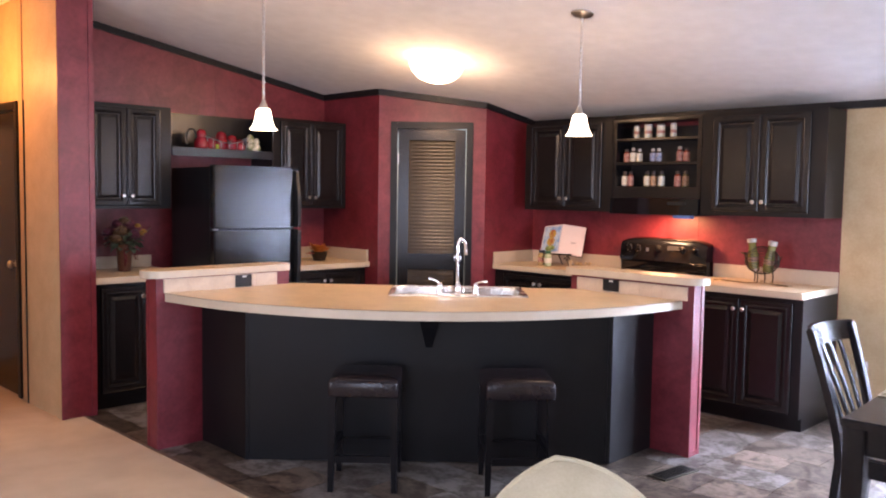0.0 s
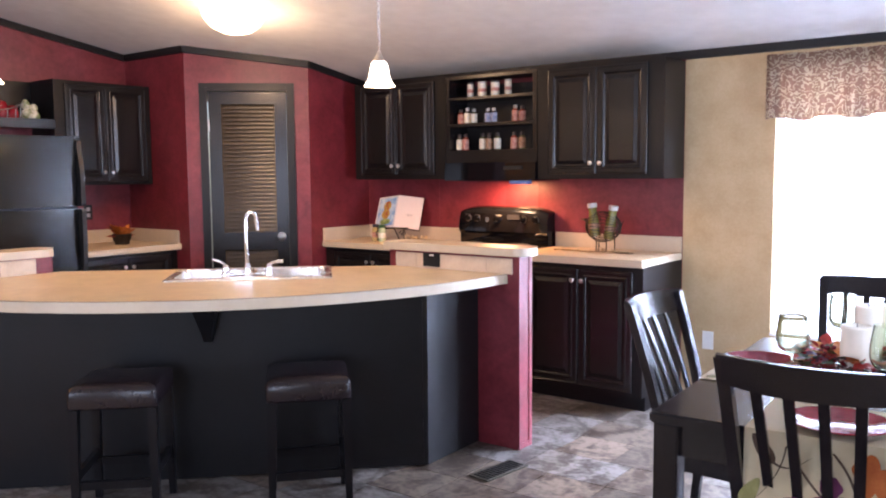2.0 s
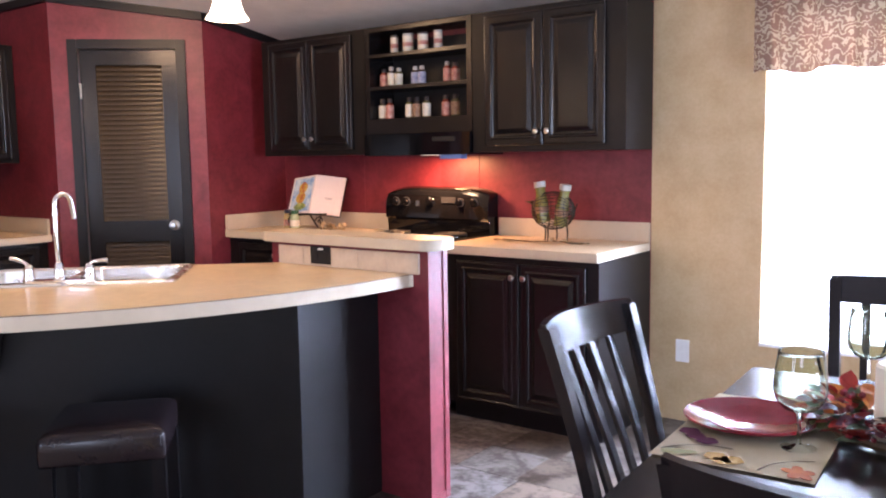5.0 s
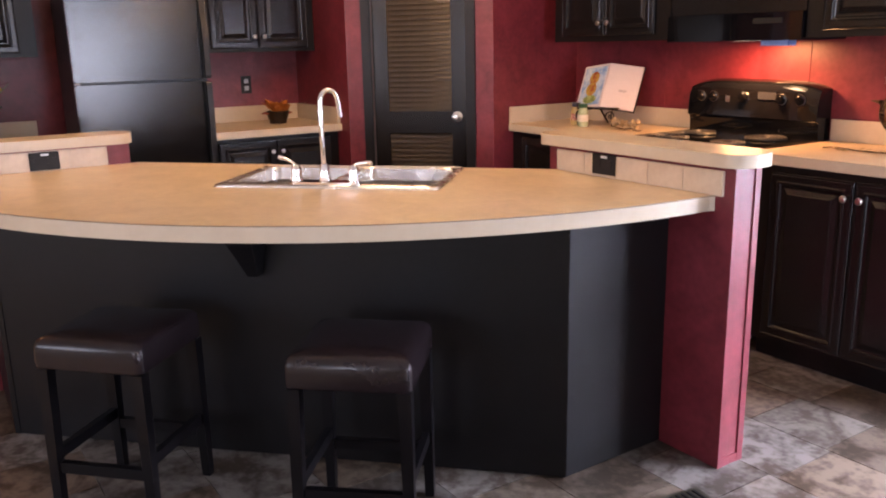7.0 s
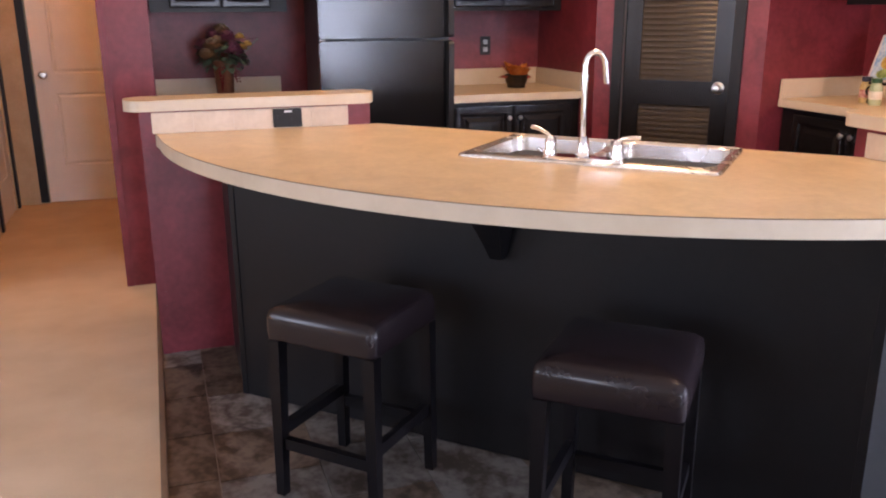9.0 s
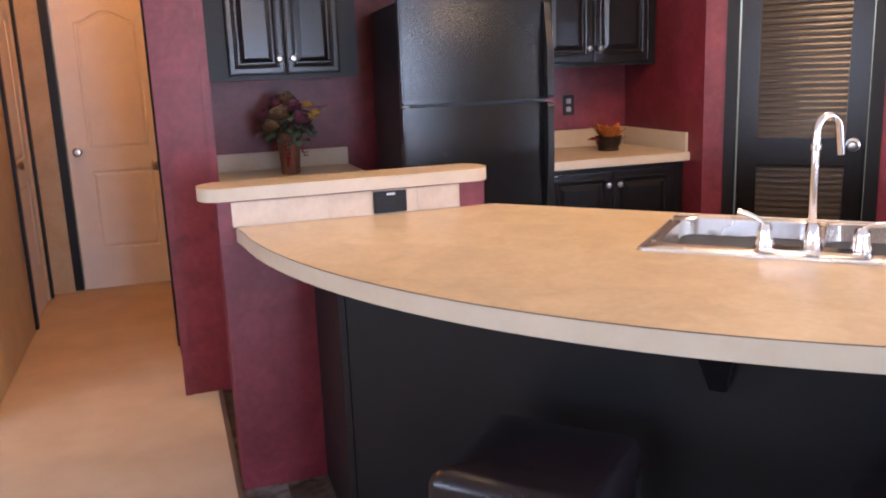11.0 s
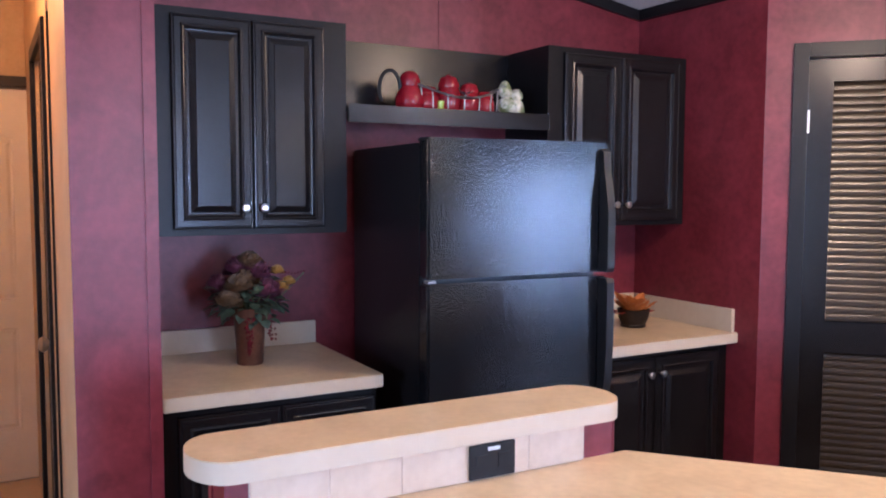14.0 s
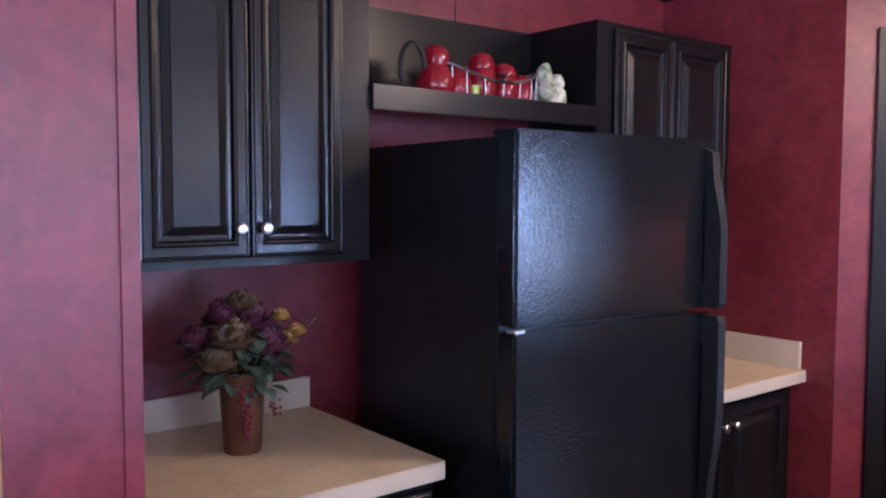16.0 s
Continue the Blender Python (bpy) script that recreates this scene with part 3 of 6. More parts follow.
def plate(name, label, m, material, holes=True, w=0.07, h=0.115, socket=None):
    p_ = thing(name, label, "outlet", m)
    part("cover", box((-w / 2, -0.006, -h / 2), (w / 2, 0, h / 2)), material, p_, bevel=0.002)
    if holes:
        for s in (-1, 1):
            dx, dz = (s * w * 0.24, 0) if w > h else (0, s * h * 0.2)
            part("socket", box((dx - 0.014, -0.008, dz - 0.014), (dx + 0.014, -0.006, dz + 0.014)), socket or material, p_)
    return p_


plate("wall_outlet", "white plastic outlet plate on the tan wall", pose(-1.59, YN, 0.365), WHITEP)
# glints on the black sockets are put in as a grey colour
plate("wall_outlet", "black outlet plate on the burgundy wall", pose(XW, 4.06, 1.152, 0, 0, 90), MATTE, socket=mat("socket_glint_grey", (0.30, 0.31, 0.33), rough=0.3))

# ---- ceiling and pendant lights ----
cz = ceil_z(3.97)
dome = thing("ceiling_light", "lit flush dome ceiling light of frosted glass", "ceiling light", Matrix.Translation((-3.95, 3.97, cz)) @ Matrix.Rotation(-math.atan(SLOPE), 4, "X"))
part("base", lathe([(0, 0), (0.17, 0), (0.17, -0.02), (0, -0.02)], 32), NICKEL, dome, smooth=True)
g = part("shade", lathe([(0.195, -0.020), (0.193, -0.045), (0.170, -0.095), (0.125, -0.135), (0.065, -0.158), (0, -0.165)], 40), DOMEG, dome, "glowing frosted glass dome", smooth=True)
g.visible_shadow = False


def pendant(x, y):
    zc = ceil_z(y)
    p_ = thing("pendant_light", "lit pendant with bell-shaped frosted glass shade on a chain", "pendant light", pose(x, y, zc), "pendants over the island")
    cn = lathe([(0, 0.005), (0.062, 0.0), (0.062, -0.006), (0.045, -0.018), (0.012, -0.026), (0, -0.026)], 24)
    part("canopy", cn, NICKEL, p_, "nickel ceiling canopy", m=Matrix.Rotation(-math.atan(SLOPE), 4, "X"), smooth=True)
    zb = 1.845 - zc
    L = -zb - 0.165
    bm = bmesh.new()
    k = int(L / 0.028)
    for i in range(k):
        c = Vector((0, 0, -0.028 - (i + 0.5) * (L - 0.02) / k))
        ring = []
        for t in range(9):
            a = 2 * math.pi * t / 8
            v = Vector((0.008 * math.cos(a), 0, 0.018 * math.sin(a)))
            if i % 2:
                v = Vector((0, v.x, v.z))
            ring.append(c + v)
        tube(ring, 0.0022, 5, bm)
    part("chain", bm, NICKEL, p_, "nickel chain", smooth=True)
    part("cord", tube([(0.002, 0.002, -0.02), (-0.004, 0.003, -L * 0.5), (0.002, 0, -L - 0.02)], 0.0025, 6), WHITEP, p_)
    part("socket", lathe([(0, zb + 0.165), (0.010, zb + 0.16), (0.016, zb + 0.14), (0.028, zb + 0.118), (0.030, zb + 0.108), (0, zb + 0.105)], 18), NICKEL, p_, smooth=True)
    sh = part("shade", lathe([(r * 0.88, zb + z) for r, z in ((0.028, 0.118), (0.042, 0.108), (0.049, 0.085), (0.055, 0.05), (0.066, 0.022), (0.084, 0), (0.081, 0), (0.063, 0.024), (0.051, 0.05), (0.045, 0.084), (0.038, 0.104))], 28),
              SHADE, p_, "glowing bell glass shade", smooth=True)
    sh.visible_shadow = False
    return p_


pendant(-3.659, 2.343)
pendant(-2.458, 3.61)

# ---- island ----
A45 = Matrix.Rotation(radians(45), 4, "Z")
S2 = math.sqrt(0.5)


def uv(u, v):
    return (S2 * (u - v), S2 * (u + v))


WLX, WRY = -4.20, 4.154          # inner faces of the two wing walls
WT = 0.125
for name, lo_, hi_, lab in (("wall_wing_west", (WLX - WT, 1.985, 0), (WLX, 2.885, 1.0), "burgundy half wall at the island's end"),
                            ("wall_wing_north", (-2.875, WRY, 0), (-2.02, WRY + WT, 1.006), "burgundy half wall at the island's end")):
    wall(name, box(lo_, hi_), RED, lab)
# battens on the wing walls' ends
for y_ in (1.981,):
    for a, b in ((WLX - WT, WLX - WT + 0.022), (WLX - 0.022, WLX)):
        tagged(part("trim", box((a, y_, 0), (b, y_ + 0.004, 0.999)), RED), "burgundy corner batten", "trim", kind="structure")
tagged(part("trim", box((WLX, 1.985, 0), (WLX + 0.004, 2.015, 0.86)), RED), "burgundy corner batten", "trim", kind="structure")
tagged(part("trim", box((WLX - 0.09, 2.885, 0), (WLX + 0.002, 2.889, 0.999)), RED), "burgundy corner batten", "trim", kind="structure")
for a, b in ((WRY, WRY + 0.022), (WRY + WT - 0.028, WRY + WT)):
    tagged(part("trim", box((-2.02, a, 0), (-2.015, b, 0.999)), RED), "burgundy corner batten", "trim", kind="structure")
tagged(part("trim", box((-2.02, WRY + 0.022, 0.0), (-2.016, WRY + WT - 0.028, 0.03)), RED), "burgundy corner batten", "trim", kind="structure")


def capsule(cx, cy, length, width, axis, n=14):
    pts = []
    r = width / 2
    for s, a0 in ((1, -90), (-1, 90)):
        for k in range(n + 1):
            a = radians(a0 + 180 * k / n)
            px, py = s * (length / 2 - r) + r * 0.75 * math.cos(a) + (s * r * 0.25), r * math.sin(a)
            pts.append((px, py))
    return [(cx + px, cy + py) if axis == "x" else (cx - py, cy + px) for px, py in pts]


def bar_cap(cx, cy, length, axis, z=1.0):
    b = thing("bar_ledge", "tan laminate ledge with rounded ends on the half wall", "ledge", pose(cx, cy, z), "ledges on the half walls")
    part("top", prism(capsule(0, 0, length, 0.195, axis), 0.0392, 0.0425), COUNTER, b)
    part("edge_band", prism(capsule(0, 0, length, 0.195, axis), 0, 0.039), EDGE, b, bevel=0.004, smooth=True)
    return b


bar_cap(WLX - 0.0625, 2.42, 0.99, "y")
bar_cap(-2.4525, WRY + 0.0625, 0.975, "x", 1.0065)

# curved worktop
R_, V0, U0 = 2.14, 3.812, -0.036
arc = []
for k in range(41):
    u = -1.54 + 3.06 * k / 40
    v = V0 + R_ - math.sqrt(R_ * R_ - (u - U0) ** 2)
    arc.append(uv(u, v))
arc = [q for q in arc if q[0] > WLX and q[1] < WRY]
front = [(WLX + 0.001, arc[0][1] - 0.012)] + arc + [(arc[-1][0] + 0.008, WRY - 0.001)]
# sink hole in the worktop
SU0, SU1, SV0, SV1 = -0.250, 0.573, 4.425, 4.935


def with_hole(outer, hole, z0, z1):
    bm = bmesh.new()
    rings = []
    for z in (z0, z1):
        a, b = [bm.verts.new((*q, z)) for q in outer], [bm.verts.new((*q, z)) for q in hole]
        es = [bm.edges.new((a[i], a[(i + 1) % len(a)])) for i in range(len(a))] + [bm.edges.new((b[i], b[(i + 1) % len(b)])) for i in range(len(b))]
        bmesh.ops.triangle_fill(bm, use_beauty=True, edges=es)
        rings.append((a, b))
    for k in (0, 1):
        lo_, hi_ = rings[0][k], rings[1][k]
        for i in range(len(lo_)):
            j = (i + 1) % len(lo_)
            bm.faces.new((lo_[i], lo_[j], hi_[j], hi_[i]))
    return bm


outline = front + [(-2.835, WRY - 0.001), (WLX + 0.001, 2.925)]
hole = [uv(u, v) for u, v in ((SU0 + 0.02, SV0 + 0.02), (SU1 - 0.02, SV0 + 0.02), (SU1 - 0.02, SV1 - 0.02), (SU0 + 0.02, SV1 - 0.02))]
top = thing("island_worktop", "tan mottled laminate worktop with a bowed front edge", "worktop", pose(-3.1, 3.1, 0.868))
sh_ = Matrix.Translation((3.1, -3.1, -0.868))
bm = with_hole(outline, hole, 0.863, 0.9105)
bm.transform(sh_)
part("core", bm, EDGE, top, "pale mottled laminate edge band")
bm = with_hole(outline, hole, 0.9106, 0.9120)
bm.transform(sh_)
part("surface", bm, COUNTER, top)
# dark line under the laminate sheet along the bow
bm = tube([(x, y, 0.9106) for x, y in front], 0.0014, 6)
bm.transform(sh_)
part("seam", bm, mat("laminate_seam", (0.12, 0.08, 0.05), rough=0.5), top)

# base cabinet block
b_ = [(WLX, 2.27), (-3.709, 2.262), (-2.262, 3.709), (-2.27, WRY), (-2.79, WRY), (WLX, 2.845)]
isl = thing("kitchen_island", "matte black island base with angled plain panels", "kitchen island", pose(-3.1, 3.1, 0))
bm = prism(b_, 0.004, 0.867)
bm.transform(Matrix.Translation((3.1, -3.1, 0)))
part("body", bm, PANEL, isl)
ang = Matrix.Translation((-3.709 + 3.1, 2.262 - 3.1, 0)) @ A45
part("front_panel", box((0.004, -0.005, 0.006), (2.04, 0, 0.866)), PANEL, isl, m=ang)
for x in (0.0, 2.022):
    part("corner_strip", box((x, -0.008, 0.005), (x + 0.022, -0.004, 0.866)), PANEL, isl, m=ang)
bm = bmesh.new()
wedge = ((0.058, 0.175, 0.0), (0.052, 0.165, -0.030), (0.042, 0.120, -0.085), (0.028, 0.075, -0.150), (0.018, 0.040, -0.205))
rings = [[bm.verts.new((1.02 + sx * w, -0.006 - (d if k else 0), 0.866 + z)) for sx, k in ((-1, 0), (-1, 1), (1, 1), (1, 0))] for w, d, z in wedge]
for ra, rb in zip(rings, rings[1:]):
    for i in range(4):
        bm.faces.new((ra[i], ra[(i + 1) % 4], rb[(i + 1) % 4], rb[i]))
bm.faces.new(rings[0])
bm.faces.new(rings[-1][::-1])
part("corbel", bm, PANEL, isl, "small black bracket under the overhang", m=ang)

# low tile splash along the wing walls, black outlets
sp = thing("tile_splash", "pale tile splash strip on the half wall", "backsplash", pose(WLX, 2.025, 0.9125), "splash strips")
L, k = 0.77, 5
bm0 = box((0.0005, 0.001, 0.0), (0.010, L / k - 0.001, 0.080))
t0 = part("tile", bm0, SPLASH, sp, bevel=0.0015)
for i in range(1, k):
    share(t0, "tile", sp, Matrix.Translation((0, i * L / k, 0)))
part("grout", box((0.0003, 0, 0.001), (0.008, L, 0.079)), mat("pale_grout", (0.62, 0.51, 0.41), (0.70, 0.59, 0.49), rough=0.6), sp)
sp2 = thing("tile_splash", "pale tile splash strip on the half wall", "backsplash", pose(-2.825, WRY, 0.9125, 0, 0, -90), "splash strips")
for i in range(k):
    share(t0, "tile", sp2, Matrix.Translation((0, i * L / k, 0)))
part("grout", box((0.0003, 0, 0.001), (0.008, L, 0.079)), bpy.data.materials["pale_grout"], sp2)
for m in (pose(WLX + 0.0115, 2.545, 0.953, 0, 0, 90), pose(-2.567, WRY - 0.0115, 0.960)):
    o = plate("outlet_plate", "black outlet plate on the tile splash", m, MATTE, w=0.115, h=0.074)
    tagged(part("sticker", box((-0.012, -0.0068, 0.022), (0.018, -0.006, 0.030)), WHITEP, o, "small white sticker"))

# sink
sk = thing("kitchen_sink", "double-bowl stainless steel sink set in the worktop", "sink", Matrix.Translation((*uv((SU0 + SU1) / 2, (SV0 + SV1) / 2), 0.912)) @ A45)
sw, sd = SU1 - SU0, SV1 - SV0


def rrect(x0, y0, x1, y1, r, n=5):
    pts = []
    for cx, cy, a0 in ((x1 - r, y1 - r, 0), (x0 + r, y1 - r, 90), (x0 + r, y0 + r, 180), (x1 - r, y0 + r, 270)):
        for i in range(n + 1):
            a = radians(a0 + 90 * i / n)
            pts.append((cx + r * math.cos(a), cy + r * math.sin(a)))
    return pts


bowls = ((-sw / 2 + 0.03, -sd / 2 + 0.085, -0.012, sd / 2 - 0.03), (0.012, -sd / 2 + 0.085, sw / 2 - 0.03, sd / 2 - 0.03))
bm = bmesh.new()
out = [bm.verts.new((x, y, 0.001)) for x, y in rrect(-sw / 2, -sd / 2, sw / 2, sd / 2, 0.02)]
out2 = [bm.verts.new((x, y, 0.006)) for x, y in rrect(-sw / 2 + 0.006, -sd / 2 + 0.006, sw / 2 - 0.006, sd / 2 - 0.006, 0.02)]
for i in range(len(out)):
    j = (i + 1) % len(out)
    bm.faces.new((out[i], out[j], out2[j], out2[i]))
edges = [e for e in bm.edges if e.verts[0] in out2 and e.verts[1] in out2]
for bx in bowls:
    prof = [(0, 0.006, 0.045), (0.004, 0.002, 0.045), (0.008, -0.12, 0.045), (0.03, -0.165, 0.04), (0.10, -0.17, 0.03)]
    rings = []
    for ins, z, r in prof:
        rings.append([bm.verts.new((x, y, z)) for x, y in rrect(bx[0] + ins, bx[1] + ins, bx[2] - ins, bx[3] - ins, r)])
    for ra, rb in zip(rings, rings[1:]):
        for i in range(len(ra)):
            j = (i + 1) % len(ra)
            bm.faces.new((ra[i], ra[j], rb[j], rb[i]))
    bm.faces.new(rings[-1])
    edges += [e for e in bm.edges if e.verts[0] in rings[0] and e.verts[1] in rings[0]]
bmesh.ops.triangle_fill(bm, use_beauty=True, edges=edges)
part("basin", bm, STEEL, sk, smooth=True)
bead = rrect(-sw / 2 + 0.005, -sd / 2 + 0.005, sw / 2 - 0.005, sd / 2 - 0.005, 0.02)
part("rim", tube([(x, y, 0.0045) for x, y in bead + bead[:1]], 0.0042, 8), STEEL, sk, "rolled steel rim", smooth=True)
for bx in bowls:
    part("drain", lathe([(0.045, 0.0), (0.04, 0.003), (0.02, 0.001), (0, 0.001)], 20, at=((bx[0] + bx[2]) / 2, (bx[1] + bx[3]) / 2, -0.169)), CHROME, sk, smooth=True)

# faucet on the near deck of the sink
fc = thing("faucet", "chrome gooseneck faucet with two lever handles", "faucet", Matrix.Translation((*uv(0.158, SV0 + 0.050), 0.919)) @ A45)
part("deck_plate", prism(rrect(-0.13, -0.028, 0.13, 0.028, 0.025), 0, 0.012), CHROME, fc, bevel=0.003, smooth=True)
pts = [(0, 0, 0.01), (0, -0.004, 0.15), (0, -0.004, 0.285)] + [(0, 0.029 - 0.033 * math.cos(radians(a)), 0.288 + 0.036 * math.sin(radians(a))) for a in range(15, 171, 15)]
pts += [(0, 0.066, 0.262), (0, 0.070, 0.232)]
part("spout", tube(pts, 0.0088, 14), CHROME, fc, smooth=True, m=Matrix.Rotation(radians(-45), 4, "Z"))
part("collar", lathe([(0.022, 0.010), (0.024, 0.02), (0.018, 0.05), (0.015, 0.07), (0.012, 0.075)], 20), CHROME, fc, smooth=True)
part("ring", lathe([(0.0092, 0.246), (0.0118, 0.248), (0.0118, 0.260), (0.0092, 0.262)], 18, at=(-0.0028, -0.0028, 0)), CHROME, fc, smooth=True)
for s in (-1, 1):
    h = part("handle", lathe([(0.022, 0.012), (0.023, 0.02), (0.018, 0.032), (0.019, 0.05), (0.016, 0.062), (0.010, 0.070), (0, 0.072)], 18, at=(s * 0.105, 0, 0)), CHROME, fc, "chrome lever handle", smooth=True)
    part("lever", tube([(s * 0.105, 0, 0.066), (s * 0.125, -0.004, 0.076), (s * 0.155, -0.008, 0.080), (s * 0.175, -0.01, 0.079)] if s > 0 else
                       [(-0.105, 0, 0.066), (-0.125, 0.004, 0.080), (-0.150, 0.006, 0.090), (-0.170, 0.008, 0.094)], 0.0058, 10, r_end=0.0078), CHROME, h, smooth=True)

# ---- stools ----
SH = 0.585


def stool(m):
    s = thing("bar_stool", "backless bar stool with dark brown leather seat", "stool", m, "stools at the island")
    h = 0.178
    bm = bmesh.new()
    n = 18
    rows = []
    for k, (ins, z) in enumerate(((0.012, SH - 0.098), (0.002, SH - 0.090), (0.0, SH - 0.07), (0.001, SH - 0.03), (0.006, SH - 0.013), (0.018, SH - 0.003), (0.05, SH + 0.003), (0.10, SH + 0.006))):
        rows.append([bm.verts.new((x, y, z)) for x, y in rrect(-h + ins, -h + ins, h - ins, h - ins, max(0.012, 0.022 - ins * 0.1), 4)])
    for ra, rb in zip(rows, rows[1:]):
        for i in range(len(ra)):
            bm.faces.new((ra[i], ra[(i + 1) % len(ra)], rb[(i + 1) % len(ra)], rb[i]))
    bm.faces.new(rows[0][::-1])
    bm.faces.new(rows[-1])
    part("seat", bm, LEATHER, s, "padded dark brown leather seat", smooth=True)
    q = h - 0.024
    for sx in (-1, 1):
        for sy in (-1, 1):
            bm = bmesh.new()
            a = [(sx * q + dx * 0.019, sy * q + dy * 0.019) for dx, dy in ((-1, -1), (1, -1), (1, 1), (-1, 1))]
            b = [(sx * (q + 0.006) + dx * 0.014, sy * (q + 0.006) + dy * 0.014) for dx, dy in ((-1, -1), (1, -1), (1, 1), (-1, 1))]
            slab([(x, y, 0.003) for x, y in b], [(x, y, SH - 0.096) for x, y in a], 0, 0, bm)
            part("leg", bm, STOOLWOOD, s)
    for z, ax, sg in ((0.17, "x", -1), (0.17, "x", 1), (0.21, "y", -1), (0.21, "y", 1)):
        lo_, hi_ = ((-q + 0.014, sg * q - 0.011, z - 0.017), (q - 0.014, sg * q + 0.011, z + 0.017)) if ax == "x" else ((sg * q - 0.011, -q + 0.014, z - 0.017), (sg * q + 0.011, q - 0.014, z + 0.017))
        part("stretcher", box(lo_, hi_), STOOLWOOD, s)
    return s


st1 = stool(pose(-2.982, 2.526, 0, 0, 0, 44))
copy_thing(st1, pose(-2.42, 3.063, 0, 0, 0, 48))

# ---- kitchen cabinets: fridge wall ----
FW = lambda y, z=0: Matrix.Translation((XW, y, z)) @ Matrix.Rotation(radians(90), 4, "Z")
NW = lambda x, z=0: Matrix.Translation((x, YN, z))
UB, UT = 1.385, 2.112
cabinet("wall_cabinet", "espresso two-door wall cabinet on the burgundy wall", FW(2.06), 0.71, 0.32, UB - 0.02, UT, [(0.098, 0.361, "r"), (0.365, 0.620, "l")], group="wall cabinets", rail=0.022)
cabinet("wall_cabinet", "espresso two-door wall cabinet beside the pantry", FW(3.66), 0.765, 0.32, UB - 0.02, UT, [(0.075, 0.377, "r"), (0.381, 0.715, "l")], group="wall cabinets", rail=0.022)
cabinet("base_cabinet", "espresso base cabinet with drawer front and nickel knobs", FW(2.06), 0.69, 0.62, 0, 0.866, [(0.04, 0.355, "r"), (0.36, 0.68, "l")], toe=0.09, group="base cabinets")
cabinet("base_cabinet", "espresso base cabinet with nickel knobs beside the refrigerator", FW(3.575), 0.85, 0.60, 0, 0.866, [(0.06, 0.42, "r"), (0.425, 0.79, "l")], toe=0.09, group="base cabinets")


def counter(name, label, m, w, d, side=None, lip=0.10):
    c = thing(name, label, "countertop", m, "countertops")
    part("edge_band", box((0, -d, 0.868), (w, -0.001, 0.9105)), EDGE, c, "pale laminate edge band", bevel=0.003)
    part("surface", box((0.001, -d + 0.001, 0.9106), (w - 0.001, -0.0015, 0.9122)), COUNTER, c)
    part("back_lip", box((0, -0.02, 0.9124), (w, -0.0012, 0.912 + lip)), EDGE, c, "pale laminate back lip", bevel=0.002)
    if side == "r":
        part("side_lip", box((w - 0.02, -d + 0.02, 0.9124), (w - 0.001, -0.021, 1.012)), EDGE, c, bevel=0.002)
    if side == "l":
        part("side_lip", box((0.001, -d + 0.004, 0.9124), (0.02, -0.021, 1.012)), EDGE, c, bevel=0.002)
    return c


counter("countertop", "tan laminate countertop beside the refrigerator with back lip", FW(2.052), 0.705, 0.665, lip=0.088)
counter("countertop", "tan laminate countertop in the corner by the pantry", FW(3.565), 0.863, 0.66, side="r")
# shelf over the refrigerator
sf = thing("wall_shelf", "espresso shelf with a back board above the refrigerator", "shelf", FW(2.772), "")
part("board", box((0, -0.32, 1.802), (0.887, -0.001, 1.820)), BLACK, sf)
part("front_rail", box((0, -0.338, 1.763), (0.887, -0.3201, 1.828)), BLACK, sf, bevel=0.002)
part("back_board", box((0, -0.016, 1.821), (0.887, -0.001, 2.108)), BLACK, sf)

# refrigerator
FX = -5.065
fr = thing("refrigerator", "black textured top-freezer refrigerator between the counters", "refrigerator", pose(FX, 2.852, 0, 0, 0, 86))
fw = 0.70
part("body", box((0.004, 0.075, 0.02), (fw - 0.004, 0.74, 1.675)), FRIDGE_SIDE, fr, bevel=0.006)
part("top_hinge", box((0.008, 0.035, 1.676), (0.045, 0.10, 1.692)), MATTE, fr, bevel=0.004)
part("freezer_door", box((0, 0, 1.232), (fw, 0.07, 1.69)), FRIDGE, fr, bevel=0.008)
part("fridge_door", box((0, 0, 0.10), (fw, 0.07, 1.218)), FRIDGE, fr, bevel=0.008)
part("kick_plate", box((0.01, 0.03, 0.012), (fw - 0.01, 0.075, 0.09)), MATTE, fr)
part("hinge", box((0.0, -0.004, 1.2205), (0.028, 0.03, 1.2285)), mat("dull_hinge_metal", (0.30, 0.30, 0.31), rough=0.55, metal=0.6), fr, "small nickel middle hinge")
for prof in ([(0, 1.665), (-0.022, 1.655), (-0.030, 1.58), (-0.048, 1.50), (-0.056, 1.45), (-0.056, 1.25), (-0.048, 1.236), (0, 1.236), (0, 1.30), (-0.004, 1.31), (-0.004, 1.45), (-0.002, 1.56), (0, 1.60)],
             [(0, 1.214), (-0.048, 1.214), (-0.056, 1.20), (-0.056, 0.98), (-0.048, 0.86), (-0.030, 0.75), (-0.022, 0.66), (0, 0.65), (0, 0.72), (-0.002, 0.80), (-0.004, 0.95), (-0.004, 1.13), (0, 1.14)]):
    bm = bmesh.new()
    va, vb = [bm.verts.new((fw - 0.042, y, z)) for y, z in prof], [bm.verts.new((fw - 0.012, y, z)) for y, z in prof]
    bm.faces.new(va)
    bm.faces.new(vb[::-1])
    for i in range(len(prof)):
        j = (i + 1) % len(prof)
        bm.faces.new((va[i], va[j], vb[j], vb[i]))
    part("handle", bm, MATTE, fr, "black moulded door handle", bevel=0.004)

